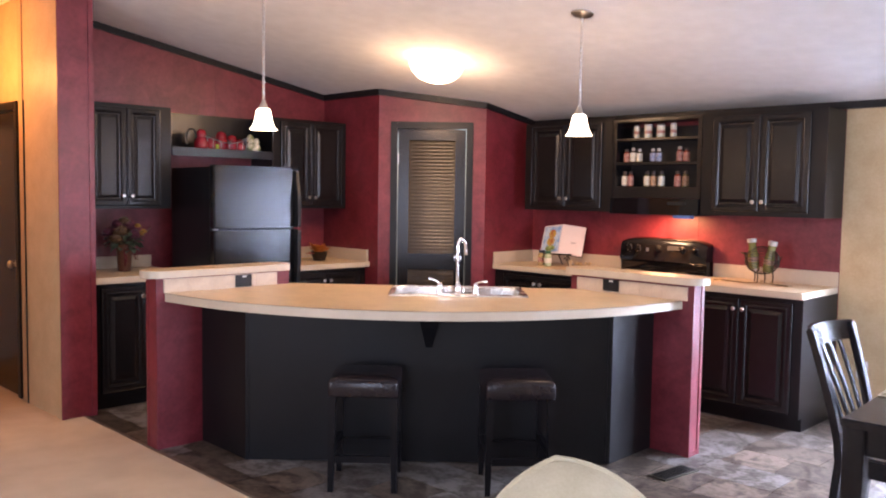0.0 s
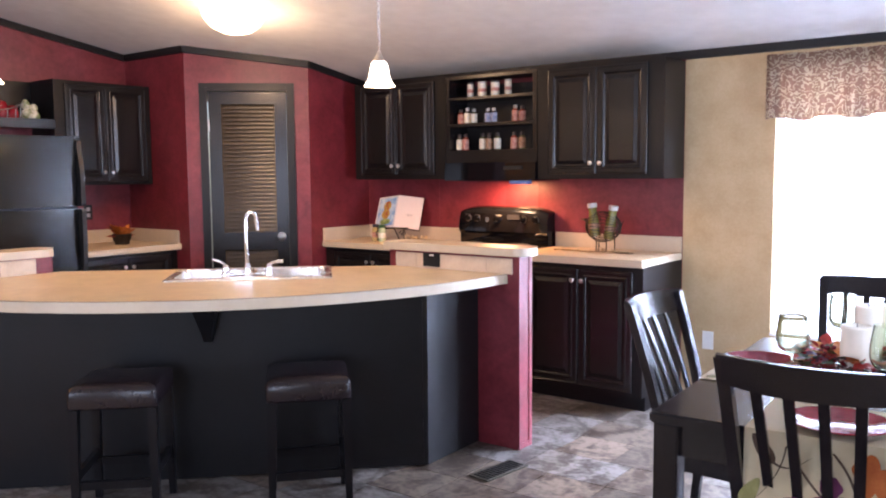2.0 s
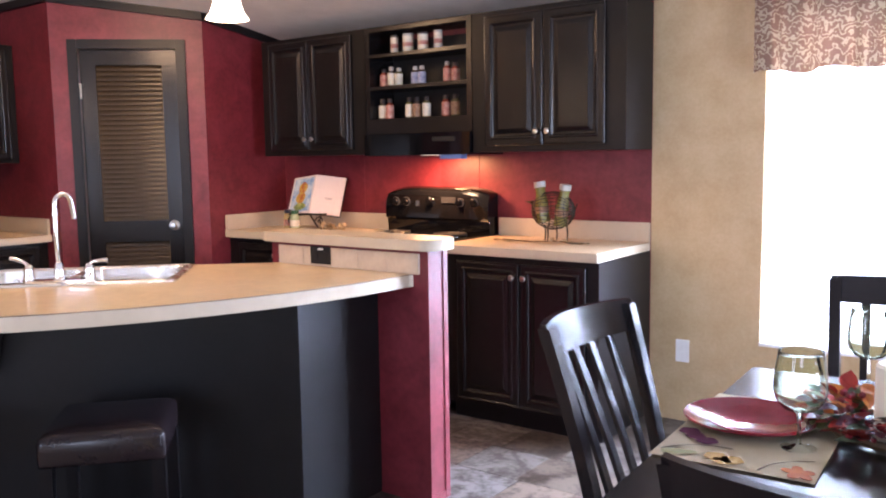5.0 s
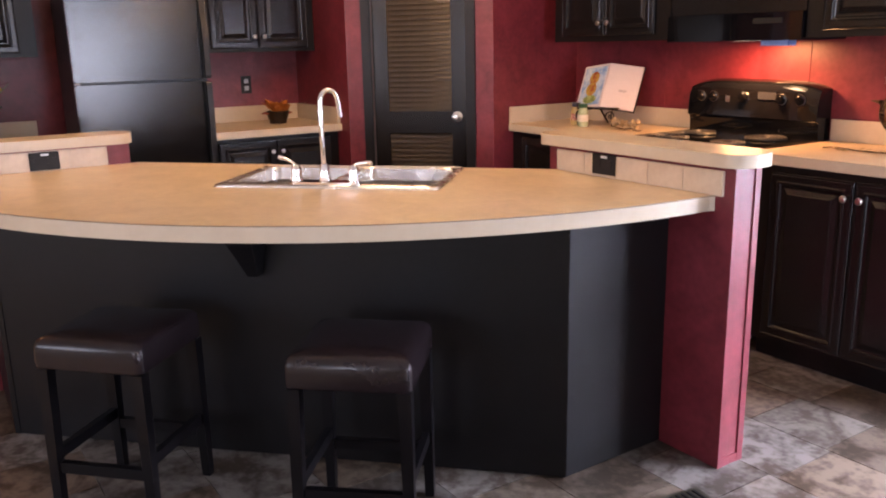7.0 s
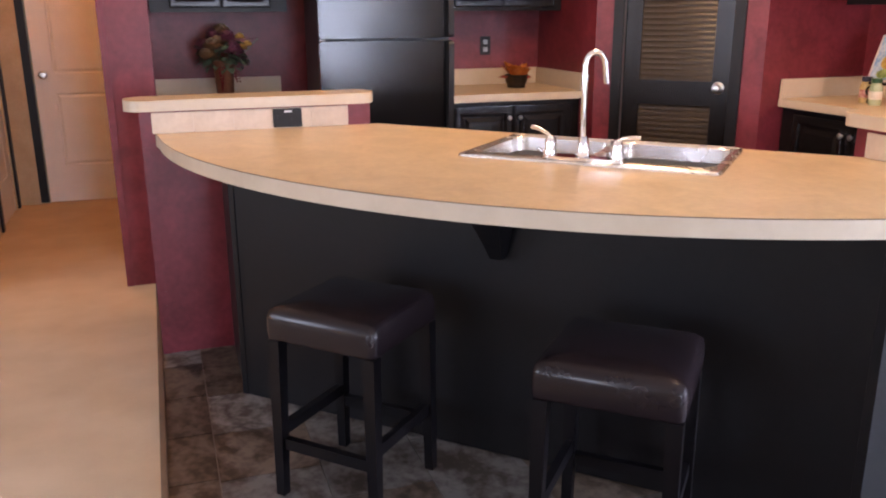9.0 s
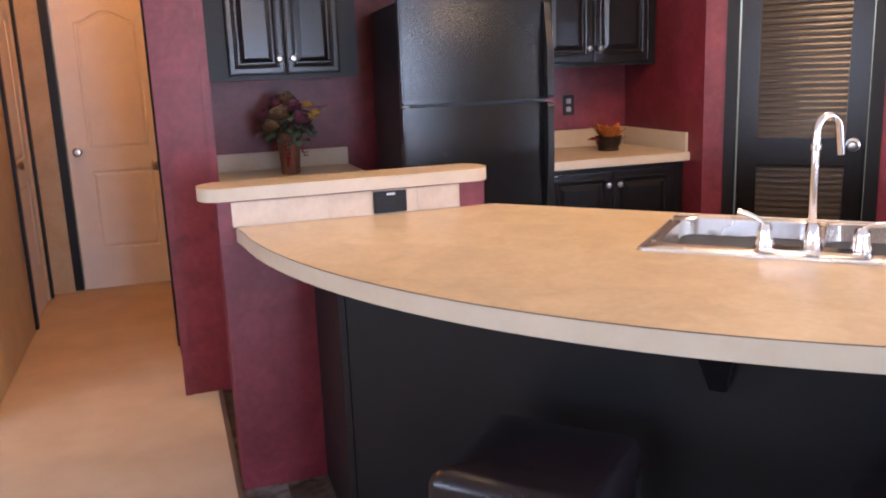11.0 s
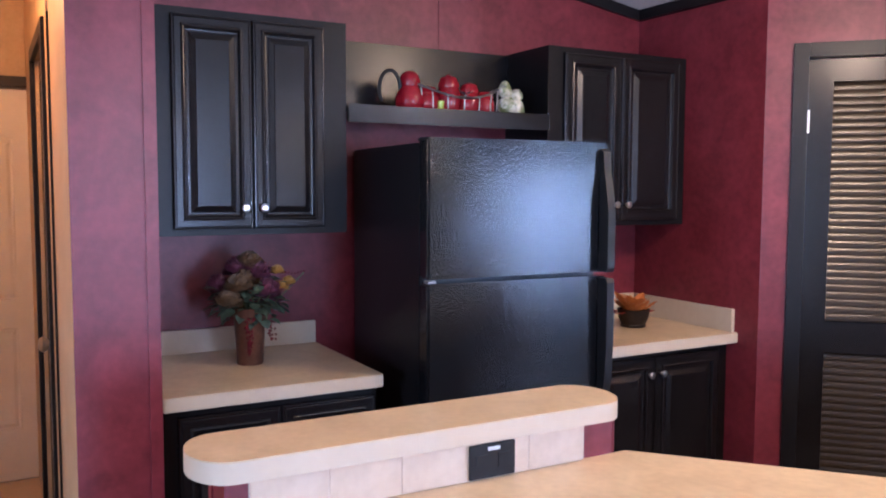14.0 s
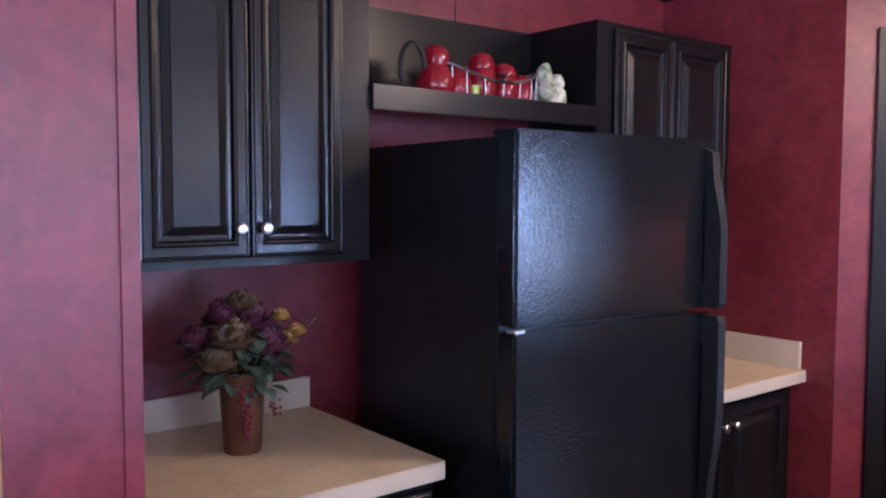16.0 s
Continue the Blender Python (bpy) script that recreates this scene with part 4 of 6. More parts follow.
# ---- stove wall ----
HX0, HX1 = -3.405, -2.648          # hood cabinet and range
zt_f = 2.112
cabinet("wall_cabinet", "espresso two-door wall cabinet above the cookbook", NW(-4.285), HX0 + 4.285 - 0.004, 0.32, UB, zt_f, [(0.075, 0.425, "r"), (0.43, 0.785, "l")], group="wall cabinets")
cabinet("wall_cabinet", "espresso two-door wall cabinet beside the dining wall", NW(HX1 + 0.004), XE - HX1 - 0.006, 0.32, UB, zt_f, [(0.085, 0.432, "r"), (0.437, 0.775, "l")], group="wall cabinets")
cabinet("base_cabinet", "espresso base cabinet with paired doors by the range", NW(HX1 + 0.02), -1.769 - HX1 - 0.02, 0.60, 0, 0.866, [(0.07, 0.44, "r"), (0.445, 0.80, "l")], toe=0.09, group="base cabinets")
cabinet("base_cabinet", "espresso base cabinet between pantry and range", NW(PR.x + 0.01), HX0 - PR.x - 0.052, 0.515, 0, 0.866, [(0.10, 0.48, "r"), (0.485, 0.90, "l")], toe=0.09, group="base cabinets")
counter("countertop", "tan laminate countertop between pantry and range", NW(PR.x + 0.006), HX0 - PR.x - 0.040, 0.552, side="l")
counter("countertop", "tan laminate countertop ending at the dining wall", NW(HX1 - 0.028), -1.768 - HX1 + 0.028, 0.62)

# open spice cabinet over the hood
W = HX1 - HX0
sc = thing("spice_cabinet", "open espresso spice cabinet with three shelves over the hood", "cabinet", NW(HX0))
zb = 1.50
slab_top = zt_f
part("side", box((0.002, -0.32, zb), (0.035, -0.001, slab_top - 0.002)), BLACK, sc)
part("side", box((W - 0.035, -0.32, zb), (W - 0.002, -0.001, slab_top - 0.002)), BLACK, sc)
part("back_board", box((0.035, -0.10, zb), (W - 0.035, -0.02, slab_top - 0.056)), MATTE, sc)
part("top_rail", box((0.035, -0.32, 2.085), (W - 0.035, -0.101, slab_top - 0.004)), BLACK, sc)
SZ = (1.587, 1.775, 1.960)
for z in SZ:
    part("shelf", box((0.035, -0.318, z - 0.02), (W - 0.035, -0.101, z)), BLACK, sc)
part("bottom_rail", box((0.035, -0.32, zb), (W - 0.035, -0.101, SZ[0] - 0.021)), BLACK, sc)

# hood
hd_ = thing("range_hood", "black under-cabinet range hood with lit lamp", "range hood", NW(HX0))
bm = bmesh.new()
a = [(0.004, -0.345, 1.375), (W - 0.004, -0.345, 1.375), (W - 0.004, -0.003, 1.375), (0.004, -0.003, 1.375)]
b = [(0.004, -0.342, 1.498), (W - 0.004, -0.342, 1.498), (W - 0.004, -0.003, 1.498), (0.004, -0.003, 1.498)]
part("shell", slab(a, b, 0, 0, bm), GLOSS, hd_, bevel=0.004)
part("control_strip", box((W - 0.25, -0.350, 1.450), (W - 0.10, -0.3425, 1.474)), MATTE, hd_)
part("lamp_lens", box((W / 2 - 0.06, -0.22, 1.3738), (W / 2 + 0.06, -0.15, 1.3749)), LENSG, hd_, "lit hood lamp lens")
part("filter", box((W - 0.20, -0.348, 1.352), (W - 0.06, -0.29, 1.3748)), mat("blue_film", (0.08, 0.15, 0.38), (0.14, 0.24, 0.52), rough=0.3), hd_, "blue protective film")

# range
rg = thing("range", "black electric coil range with rounded control panel", "stove", NW(HX0 - 0.038))
part("body", box((0.006, -0.64, 0.02), (W - 0.006, -0.003, 0.895)), MATTE, rg, bevel=0.004)
part("cooktop", box((0.004, -0.655, 0.8955), (W - 0.004, -0.07, 0.918)), GLOSS, rg, bevel=0.006)
part("oven_door", box((0.015, -0.675, 0.22), (W - 0.015, -0.641, 0.80)), GLOSS, rg, bevel=0.006)
part("oven_handle", tube([(0.08, -0.70, 0.76), (W - 0.08, -0.70, 0.76)], 0.012, 10), MATTE, rg, smooth=True)
part("drawer", box((0.015, -0.665, 0.05), (W - 0.015, -0.641, 0.20)), GLOSS, rg, bevel=0.006)
# rounded backguard
bm = bmesh.new()
cols, N = [], 28
for i in range(N + 1):
    x = 0.004 + (W - 0.008) * i / N
    e = abs(2 * i / N - 1)
    zt_ = 1.19 - 0.035 * e ** 5
    cols.append([bm.verts.new(v) for v in ((x, -0.005, 0.915), (x, -0.095, 0.915), (x, -0.098, 0.99), (x, -0.118, 1.005), (x, -0.108, zt_ - 0.05), (x, -0.09, zt_ - 0.012), (x, -0.06, zt_), (x, -0.005, zt_ - 0.004))])
for c0, c1 in zip(cols, cols[1:]):
    for j in range(8):
        bm.faces.new((c0[j], c1[j], c1[(j + 1) % 8], c0[(j + 1) % 8]))
bm.faces.new(cols[0])
bm.faces.new(cols[-1][::-1])
part("backguard", bm, GLOSS, rg, "glossy rounded control panel", smooth=True)
for x in (0.085, 0.165, 0.56, 0.66):
    bm = lathe([(0, 0), (0.026, 0), (0.026, 0.005), (0.019, 0.008), (0.017, 0.022), (0, 0.024)], 18)
    bm.transform(Matrix.Translation((x, -0.113, 1.10)) @ Matrix.Rotation(radians(96), 4, "X"))
    kn = part("knob", bm, GLOSS, rg, "black knob with silver ring", smooth=True)
    bm = lathe([(0.026, 0.0), (0.0275, 0.0), (0.0275, 0.003), (0.026, 0.003)], 20)
    bm.transform(Matrix.Translation((x, -0.113, 1.10)) @ Matrix.Rotation(radians(96), 4, "X"))
    part("ring", bm, NICKEL, kn, smooth=True)
bm = lathe([(0, 0), (0.030, 0), (0.030, 0.005), (0.020, 0.010), (0.018, 0.022), (0, 0.024)], 20)
bm.transform(Matrix.Translation((0.345, -0.113, 1.10)) @ Matrix.Rotation(radians(96), 4, "X"))
dial = part("knob", bm, GLOSS, rg, "black oven dial with a silver ring", smooth=True)
bm = lathe([(0.030, 0.0), (0.032, 0.0), (0.032, 0.004), (0.030, 0.004)], 20)
bm.transform(Matrix.Translation((0.345, -0.113, 1.10)) @ Matrix.Rotation(radians(96), 4, "X"))
part("ring", bm, CHROME, dial, smooth=True)
part("display", box((0.43, -0.1165, 1.095), (0.53, -0.109, 1.13)), mat("display_glass", (0.035, 0.036, 0.040), rough=0.08), rg, "grey clock display")
part("badge", box((0.24, -0.1165, 1.075), (0.262, -0.109, 1.105)), NICKEL, rg)
COIL = mat("burner_coil", (0.03, 0.03, 0.032), (0.05, 0.05, 0.05), rough=0.45, metal=0.6)
for x, y, r in ((0.19, -0.23, 0.075), (0.57, -0.22, 0.095), (0.20, -0.50, 0.095), (0.57, -0.50, 0.075)):
    bn = part("burner", lathe([(r + 0.022, 0.918), (r + 0.026, 0.922), (r + 0.016, 0.922), (r * 0.4, 0.919), (0, 0.919)], 28, at=(x, y, 0)), CHROME, rg, "chrome burner pan", smooth=True)
    pts = [(x + (0.02 + (r - 0.01) * t / 70) * math.cos(t * 0.36), y + (0.02 + (r - 0.01) * t / 70) * math.sin(t * 0.36), 0.9255) for t in range(71)]
    part("coil", tube(pts, 0.0055, 6), COIL, bn, "black heating coil", smooth=True)

# ---- dining set ----
TX0, TX1, TY0, TY1, TZ = -0.785, 0.11, 2.72, 3.99, 0.755


def at_table(x, y, z=0.0, turn=0.0):
    """A place given along the table's own sides, turned with the table."""
    return pose(-0.727, 2.765, 0, 0, 0, 2.3) @ pose(x - TX0, y - TY0, z, 0, 0, turn)


tb = thing("dining_table", "dark-stained wooden dining table set for a meal", "table", at_table((TX0 + TX1) / 2, (TY0 + TY1) / 2))
tw, tl = (TX1 - TX0) / 2, (TY1 - TY0) / 2
part("tabletop", box((-tw, -tl, TZ - 0.032), (tw, tl, TZ)), DARKWOOD, tb, bevel=0.006)
for sx in (-1, 1):
    part("apron", box((sx * (tw - 0.045) - 0.011, -tl + 0.08, TZ - 0.125), (sx * (tw - 0.045) + 0.011, tl - 0.08, TZ - 0.0325)), DARKWOOD, tb)
    for sy in (-1, 1):
        part("leg", box((sx * (tw - 0.045) - 0.035, sy * (tl - 0.045) - 0.035, 0.003), (sx * (tw - 0.045) + 0.035, sy * (tl - 0.045) + 0.035, TZ - 0.0325)), DARKWOOD, tb, bevel=0.004)
for sy in (-1, 1):
    part("apron", box((-tw + 0.08, sy * (tl - 0.045) - 0.011, TZ - 0.125), (tw - 0.08, sy * (tl - 0.045) + 0.011, TZ - 0.0325)), DARKWOOD, tb)


def dining_chair(m):
    """Facing +y; origin on the floor under the middle of the seat."""
    c = thing("dining_chair", "dark-stained wooden dining chair with a slatted back", "chair", m, "chairs round the table")
    hw, hb, zs_, zt_ = 0.209, 0.180, 0.465, 0.967
    bm = box((-hb - 0.018, -0.20, zs_ - 0.03), (hb + 0.018, 0.22, zs_))
    part("seat", bm, DARKWOOD, c, bevel=0.010)

    def back_y(z):
        return -0.195 - 0.13 * max(0, (z - zs_) / (zt_ - zs_)) ** 1.25

    for sx in (-1, 1):
        bm = bmesh.new()
        zs_list = [zs_ - 0.03 + (zt_ - zs_ + 0.02) * i / 8 for i in range(9)]
        rings = []
        for z in zs_list:
            y = back_y(z)
            xs_ = hb + (hw - hb) * max(0, (z - zs_) / (zt_ - zs_))
            rings.append([bm.verts.new((sx * xs_ + dx * 0.017, y + dy * 0.016, z)) for dx, dy in ((-1, -1), (1, -1), (1, 1), (-1, 1))])
        for ra, rb in zip(rings, rings[1:]):
            for i in range(4):
                bm.faces.new((ra[i], ra[(i + 1) % 4], rb[(i + 1) % 4], rb[i]))
        bm.faces.new(rings[0][::-1])
        bm.faces.new(rings[-1])
        part("post", bm, DARKWOOD, c)
        bm = bmesh.new()
        a = [(sx * hb + dx * 0.017, -0.19 + dy * 0.017, zs_ - 0.031) for dx, dy in ((-1, -1), (1, -1), (1, 1), (-1, 1))]
        b = [(sx * hb + dx * 0.014, -0.235 + dy * 0.014, 0.003) for dx, dy in ((-1, -1), (1, -1), (1, 1), (-1, 1))]
        part("leg", slab(b, a, 0, 0, bm), DARKWOOD, c)
        bm = bmesh.new()
        a = [(sx * (hb - 0.005) + dx * 0.019, 0.195 + dy * 0.019, zs_ - 0.031) for dx, dy in ((-1, -1), (1, -1), (1, 1), (-1, 1))]
        b = [(sx * (hb - 0.005) + dx * 0.014, 0.197 + dy * 0.014, 0.003) for dx, dy in ((-1, -1), (1, -1), (1, 1), (-1, 1))]
        part("leg", slab(b, a, 0, 0, bm), DARKWOOD, c)
        part("rail", box((sx * (hb - 0.004) - 0.010, -0.17, zs_ - 0.085), (sx * (hb - 0.004) + 0.010, 0.175, zs_ - 0.0315)), DARKWOOD, c)
    part("rail", box((-hb + 0.02, 0.185, zs_ - 0.085), (hb - 0.02, 0.205, zs_ - 0.0315)), DARKWOOD, c)
    # curved top rail
    bm = bmesh.new()
    n = 14
    rings = []
    for i in range(n + 1):
        s = 2 * i / n - 1
        x = s * (hw + 0.012)
        bow = -0.052 * (1 - s * s)
        z0, z1 = zt_ - 0.088 + 0.010 * s * s, zt_
        rings.append([bm.verts.new(v) for v in ((x, back_y(z0) + bow - 0.011, z0), (x, back_y(z0) + bow + 0.011, z0), (x, back_y(z1) + bow + 0.009, z1), (x, back_y(z1) + bow - 0.009, z1))])
    for ra, rb in zip(rings, rings[1:]):
        for i in range(4):
            bm.faces.new((ra[i], ra[(i + 1) % 4], rb[(i + 1) % 4], rb[i]))
    bm.faces.new(rings[0][::-1])
    bm.faces.new(rings[-1])
    part("top_rail", bm, DARKWOOD, c, "wide bowed top rail", smooth=True)
    part("lower_rail", box((-hb + 0.014, back_y(0.53) - 0.010, 0.515), (hb - 0.014, back_y(0.53) + 0.010, 0.55)), DARKWOOD, c)
    for i in range(4):
        x = -0.120 + 0.080 * i
        bm = bmesh.new()
        rings = []
        for k in range(7):
            z = 0.549 + (zt_ - 0.08 - 0.549) * k / 6
            bow = -0.050 * (1 - (x / hw) ** 2) * k / 6
            y = back_y(z) + bow
            rings.append([bm.verts.new((x * (0.87 + 0.13 * k / 6) + dx * 0.013, y + dy * 0.006, z)) for dx, dy in ((-1, -1), (1, -1), (1, 1), (-1, 1))])
        for ra, rb in zip(rings, rings[1:]):
            for q in range(4):
                bm.faces.new((ra[q], ra[(q + 1) % 4], rb[(q + 1) % 4], rb[q]))
        bm.faces.new(rings[0][::-1])
        bm.faces.new(rings[-1])
        part("slat", bm, DARKWOOD, c)
    return c


ch = dining_chair(pose(-0.298, 3.002, 0, 0, 0, 2))
copy_thing(ch, pose(-0.718, 3.53, 0, 0, 0, -92))
copy_thing(ch, pose(-0.430, 4.19, 0, 0, 0, 183))
copy_thing(ch, pose(0.17, 3.43, 0, 0, 0, 92))

# floral cloths
FLORAL = mat("cream_print_cloth", (0.66, 0.55, 0.36), (0.72, 0.61, 0.42), rough=0.9, bump=0.3, bscale=400)

def cloth(name, label, x0, x1, y0, y1, hang_y=0.0):
    c = thing(name, label, "placemat", at_table((x0 + x1) / 2, (y0 + y1) / 2, TZ), "placemats")
    bm = bmesh.new()
    nx, ny = 24, 24
    W, D = x1 - x0, y1 - y0
    path = [(-D / 2 + D * i / ny, 0.0025) for i in range(ny + 1)]
    if hang_y:
        path = [(-D / 2 - 0.007, -hang_y + hang_y * i / 8) for i in range(8)] + [(-D / 2 - 0.004, 0.001)] + path[1:]
    grid = []
    for j, (y, z) in enumerate(path):
        grid.append([bm.verts.new((-W / 2 + W * i / nx, y + (0.004 * math.sin(i * 0.9 + 1) - 0.004 if z < -0.01 else 0), z + (0.0012 * math.sin(i * 0.8) * math.sin(j * 0.5) + 0.0012 if z > 0 else 0))) for i in range(nx + 1)])
    for ra, rb in zip(grid, grid[1:]):
        for i in range(nx):
            bm.faces.new((ra[i], ra[i + 1], rb[i + 1], rb[i]))
    bmesh.ops.solidify(bm, geom=bm.faces, thickness=0.0015)
    part("fabric", bm, FLORAL, c, smooth=True)
    return c


runner = cloth("table_runner", "cream floral print cloth hanging over the table's end", -0.52, -0.15, TY0, 3.05, hang_y=0.24)
PRINT = {k: mat("print_" + k, a, b, rough=0.9, scale=30, fine=220) for k, a, b in (("orange", (0.27, 0.055, 0.010), (0.38, 0.11, 0.022)), ("plum", (0.055, 0.006, 0.030), (0.10, 0.015, 0.055)),
                                                                              ("brown", (0.055, 0.030, 0.018), (0.10, 0.058, 0.035)), ("olive", (0.16, 0.15, 0.05), (0.24, 0.22, 0.09)), ("gold", (0.30, 0.17, 0.03), (0.40, 0.25, 0.07)))}


def motif(owner, name, outline, material, cx, cz, size, turn=0.0, lift=0.0):
    """A flat printed shape: on the hanging end of the runner in (x, z), on a placemat in (x, y)."""
    c, s_ = math.cos(radians(turn)), math.sin(radians(turn))
    pts = [(cx + size * (px * c - pz * s_), cz + size * (px * s_ + pz * c)) for px, pz in outline]
    bm = bmesh.new()
    if owner is runner:
        y = -(3.05 - TY0) / 2 - 0.0168 - lift
        a, b = [bm.verts.new((px, y, pz)) for px, pz in pts], [bm.verts.new((px, y + 0.0006, pz)) for px, pz in pts]
    else:
        a, b = [bm.verts.new((px, pz, 0.0062 + lift)) for px, pz in pts], [bm.verts.new((px, pz, 0.0056 + lift)) for px, pz in pts]
    bm.faces.new(a)
    bm.faces.new(b[::-1])
    for i in range(len(pts)):
        j = (i + 1) % len(pts)
        bm.faces.new((a[i], a[j], b[j], b[i]))
    return part(name, bm, material, owner)


LOBED = [((0.55 + 0.45 * abs(math.cos(2.5 * t))) * math.cos(t) * 0.8, (0.55 + 0.45 * abs(math.cos(2.5 * t))) * math.sin(t)) for t in [2 * math.pi * i / 40 for i in range(40)]]
OVAL = [(0.42 * math.cos(t) * (1 - 0.35 * math.sin(t)), math.sin(t)) for t in [2 * math.pi * i / 22 for i in range(22)]]
ROUND = [(math.cos(t) * (1 + 0.08 * math.cos(5 * t)), math.sin(t) * (1 + 0.08 * math.cos(5 * t))) for t in [2 * math.pi * i / 24 for i in range(24)]]


def vine(owner, *points):
    """A curved printed stem through three points."""
    (x0_, z0_), (x1_, z1_), (x2_, z2_) = points
    mid = [((1 - t) ** 2 * x0_ + 2 * t * (1 - t) * x1_ + t * t * x2_, (1 - t) ** 2 * z0_ + 2 * t * (1 - t) * z1_ + t * t * z2_) for t in [i / 14 for i in range(15)]]
    motif(owner, "printed_vine", mid + [(px + 0.005, pz + 0.004) for px, pz in mid[::-1]], PRINT["brown"], 0, 0, 1)


vine(runner, (-0.15, -0.02), (-0.10, -0.14), (-0.02, -0.05))
vine(runner, (-0.17, -0.20), (-0.09, -0.12), (-0.08, -0.03))
vine(runner, (-0.06, -0.06), (0.0, -0.16), (0.07, -0.19))
vine(runner, (0.03, -0.03), (0.10, -0.10), (0.09, -0.22))
motif(runner, "printed_leaf", LOBED, PRINT["orange"], 0.125, -0.075, 0.062, 20, 0.0004)
motif(runner, "printed_leaf", OVAL, PRINT["brown"], -0.135, -0.045, 0.045, 35, 0.0004)
motif(runner, "printed_leaf", OVAL, PRINT["olive"], -0.165, -0.165, 0.045, -30, 0.0004)
for cx_, cz_m, sz_ in ((0.03, -0.115, 0.027), (0.052, -0.160, 0.024), (0.012, -0.165, 0.024), (-0.06, -0.185, 0.026), (0.035, -0.20, 0.024)):
    motif(runner, "printed_blossom", ROUND, PRINT["plum"], cx_, cz_m, sz_, 0, 0.0008)
motif(runner, "printed_leaf", OVAL, PRINT["orange"], 0.155, -0.18, 0.038, -40, 0.0004)
for mat_ in (cloth("placemat", "cream floral print placemat on the dark table", TX0 + 0.002, -0.475, 3.16, 3.66),
             cloth("placemat", "cream floral print placemat on the dark table", -0.21, TX1 - 0.002, 3.16, 3.66)):
    vine(mat_, (-0.145, -0.215), (-0.10, -0.14), (-0.02, -0.15))
    vine(mat_, (0.05, -0.24), (0.06, -0.17), (0.13, -0.14))
    vine(mat_, (-0.14, 0.12), (-0.10, 0.20), (0.03, 0.21))
    motif(mat_, "printed_leaf", OVAL, PRINT["olive"], -0.105, -0.215, 0.036, -70, 0.0004)
    for cx_, cy_, sz_ in ((-0.035, -0.205, 0.022), (-0.002, -0.212, 0.022), (-0.018, -0.225, 0.018)):
        motif(mat_, "printed_blossom", ROUND, PRINT["gold"], cx_, cy_, sz_, 0, 0.0008)
    for cx_, cy_, sz_ in ((-0.125, -0.08, 0.022), (-0.105, -0.105, 0.020), (-0.075, -0.125, 0.022), (0.10, 0.20, 0.026)):
        motif(mat_, "printed_blossom", ROUND, PRINT["plum"], cx_, cy_, sz_, 0, 0.0008)
    motif(mat_, "printed_leaf", LOBED, PRINT["orange"], 0.12, -0.215, 0.038, 30, 0.0004)

REDG = mat("red_glazed_ceramic", (0.13, 0.006, 0.012), (0.18, 0.010, 0.017), rough=0.12, spec=0.32, scale=8, fine=60)
REDC = mat("red_gloss_glaze", (0.20, 0.006, 0.012), (0.27, 0.010, 0.016), rough=0.10, spec=0.5, scale=8, fine=60)
# white that stands for the glare on the right-hand red plate
GLAREC = mat("glare_white_ceramic", (0.74, 0.72, 0.70), rough=0.12)


def dinner_plate(x, y, z, r, material, label):
    p_ = thing("dinner_plate", label, "plate", pose(x, y, z), "plates on the table")
    part("plate", lathe([(0, 0.0), (r * 0.58, 0.0), (r * 0.66, 0.004), (r * 0.96, 0.014), (r, 0.016), (r * 0.985, 0.019), (r * 0.94, 0.0175), (r * 0.66, 0.0085), (r * 0.56, 0.0045), (0, 0.004)], 40), material, p_, smooth=True)
    return p_


for x, y, wh in ((-0.632, 3.50, 0), (-0.258, 2.90, 0), (0.035, 3.52, 1)):
    dinner_plate(x, y, TZ + 0.006, 0.14 if y > 3 else 0.13, REDG, "large red glazed charger plate on a placemat")
    if y > 3:
        # right-hand upper plate is coloured white for the glare on red glaze
        dinner_plate(x + (0 if wh else 0.028), y - (0 if wh else 0.045), TZ + 0.013, 0.10, GLAREC if wh else REDG, "small plate on a red plate, its glare painted white" if wh else "small red plate stacked on a red plate")

GREENG = mat("green_tinted_glass", (0.90, 0.95, 0.84), rough=0.0, transmission=1.0)
GREENG.node_tree.nodes["Principled BSDF"].inputs["IOR"].default_value = 1.42


def goblet(x, y, s=1.0):
    t = thing("wine_glass", "clear wine glass with a pale green bowl", "glass", pose(x, y, TZ + 0.003), "glasses on the table")
    foot = [(0, 0.0), (0.036, 0.0), (0.037, 0.002), (0.020, 0.005), (0.006, 0.010), (0.0045, 0.020), (0.0045, 0.070), (0.008, 0.079), (0, 0.080)]
    bowl = [(0, 0.0805), (0.014, 0.0805), (0.034, 0.088), (0.049, 0.105), (0.055, 0.128), (0.054, 0.155), (0.049, 0.190), (0.046, 0.212), (0.0448, 0.2125), (0.0445, 0.211),
            (0.0475, 0.190), (0.0525, 0.155), (0.0535, 0.128), (0.0475, 0.107), (0.033, 0.0905), (0.013, 0.084), (0, 0.084)]
    for nm, prof in (("stem", foot), ("bowl", bowl)):
        g = part(nm, lathe([(r * s, z * s) for r, z in prof], 28), GREENG, t, smooth=True)
        g.visible_shadow = False
    return t


for x, y, s in ((-0.505, 3.40, 0.95), (-0.195, 3.24, 1.05), (-0.465, 3.94, 0.98), (-0.097, 3.75, 0.98)):
    goblet(x, y, s)

WAX = mat("cream_wax", (0.80, 0.76, 0.66), (0.84, 0.80, 0.71), rough=0.45, scale=10, fine=50)


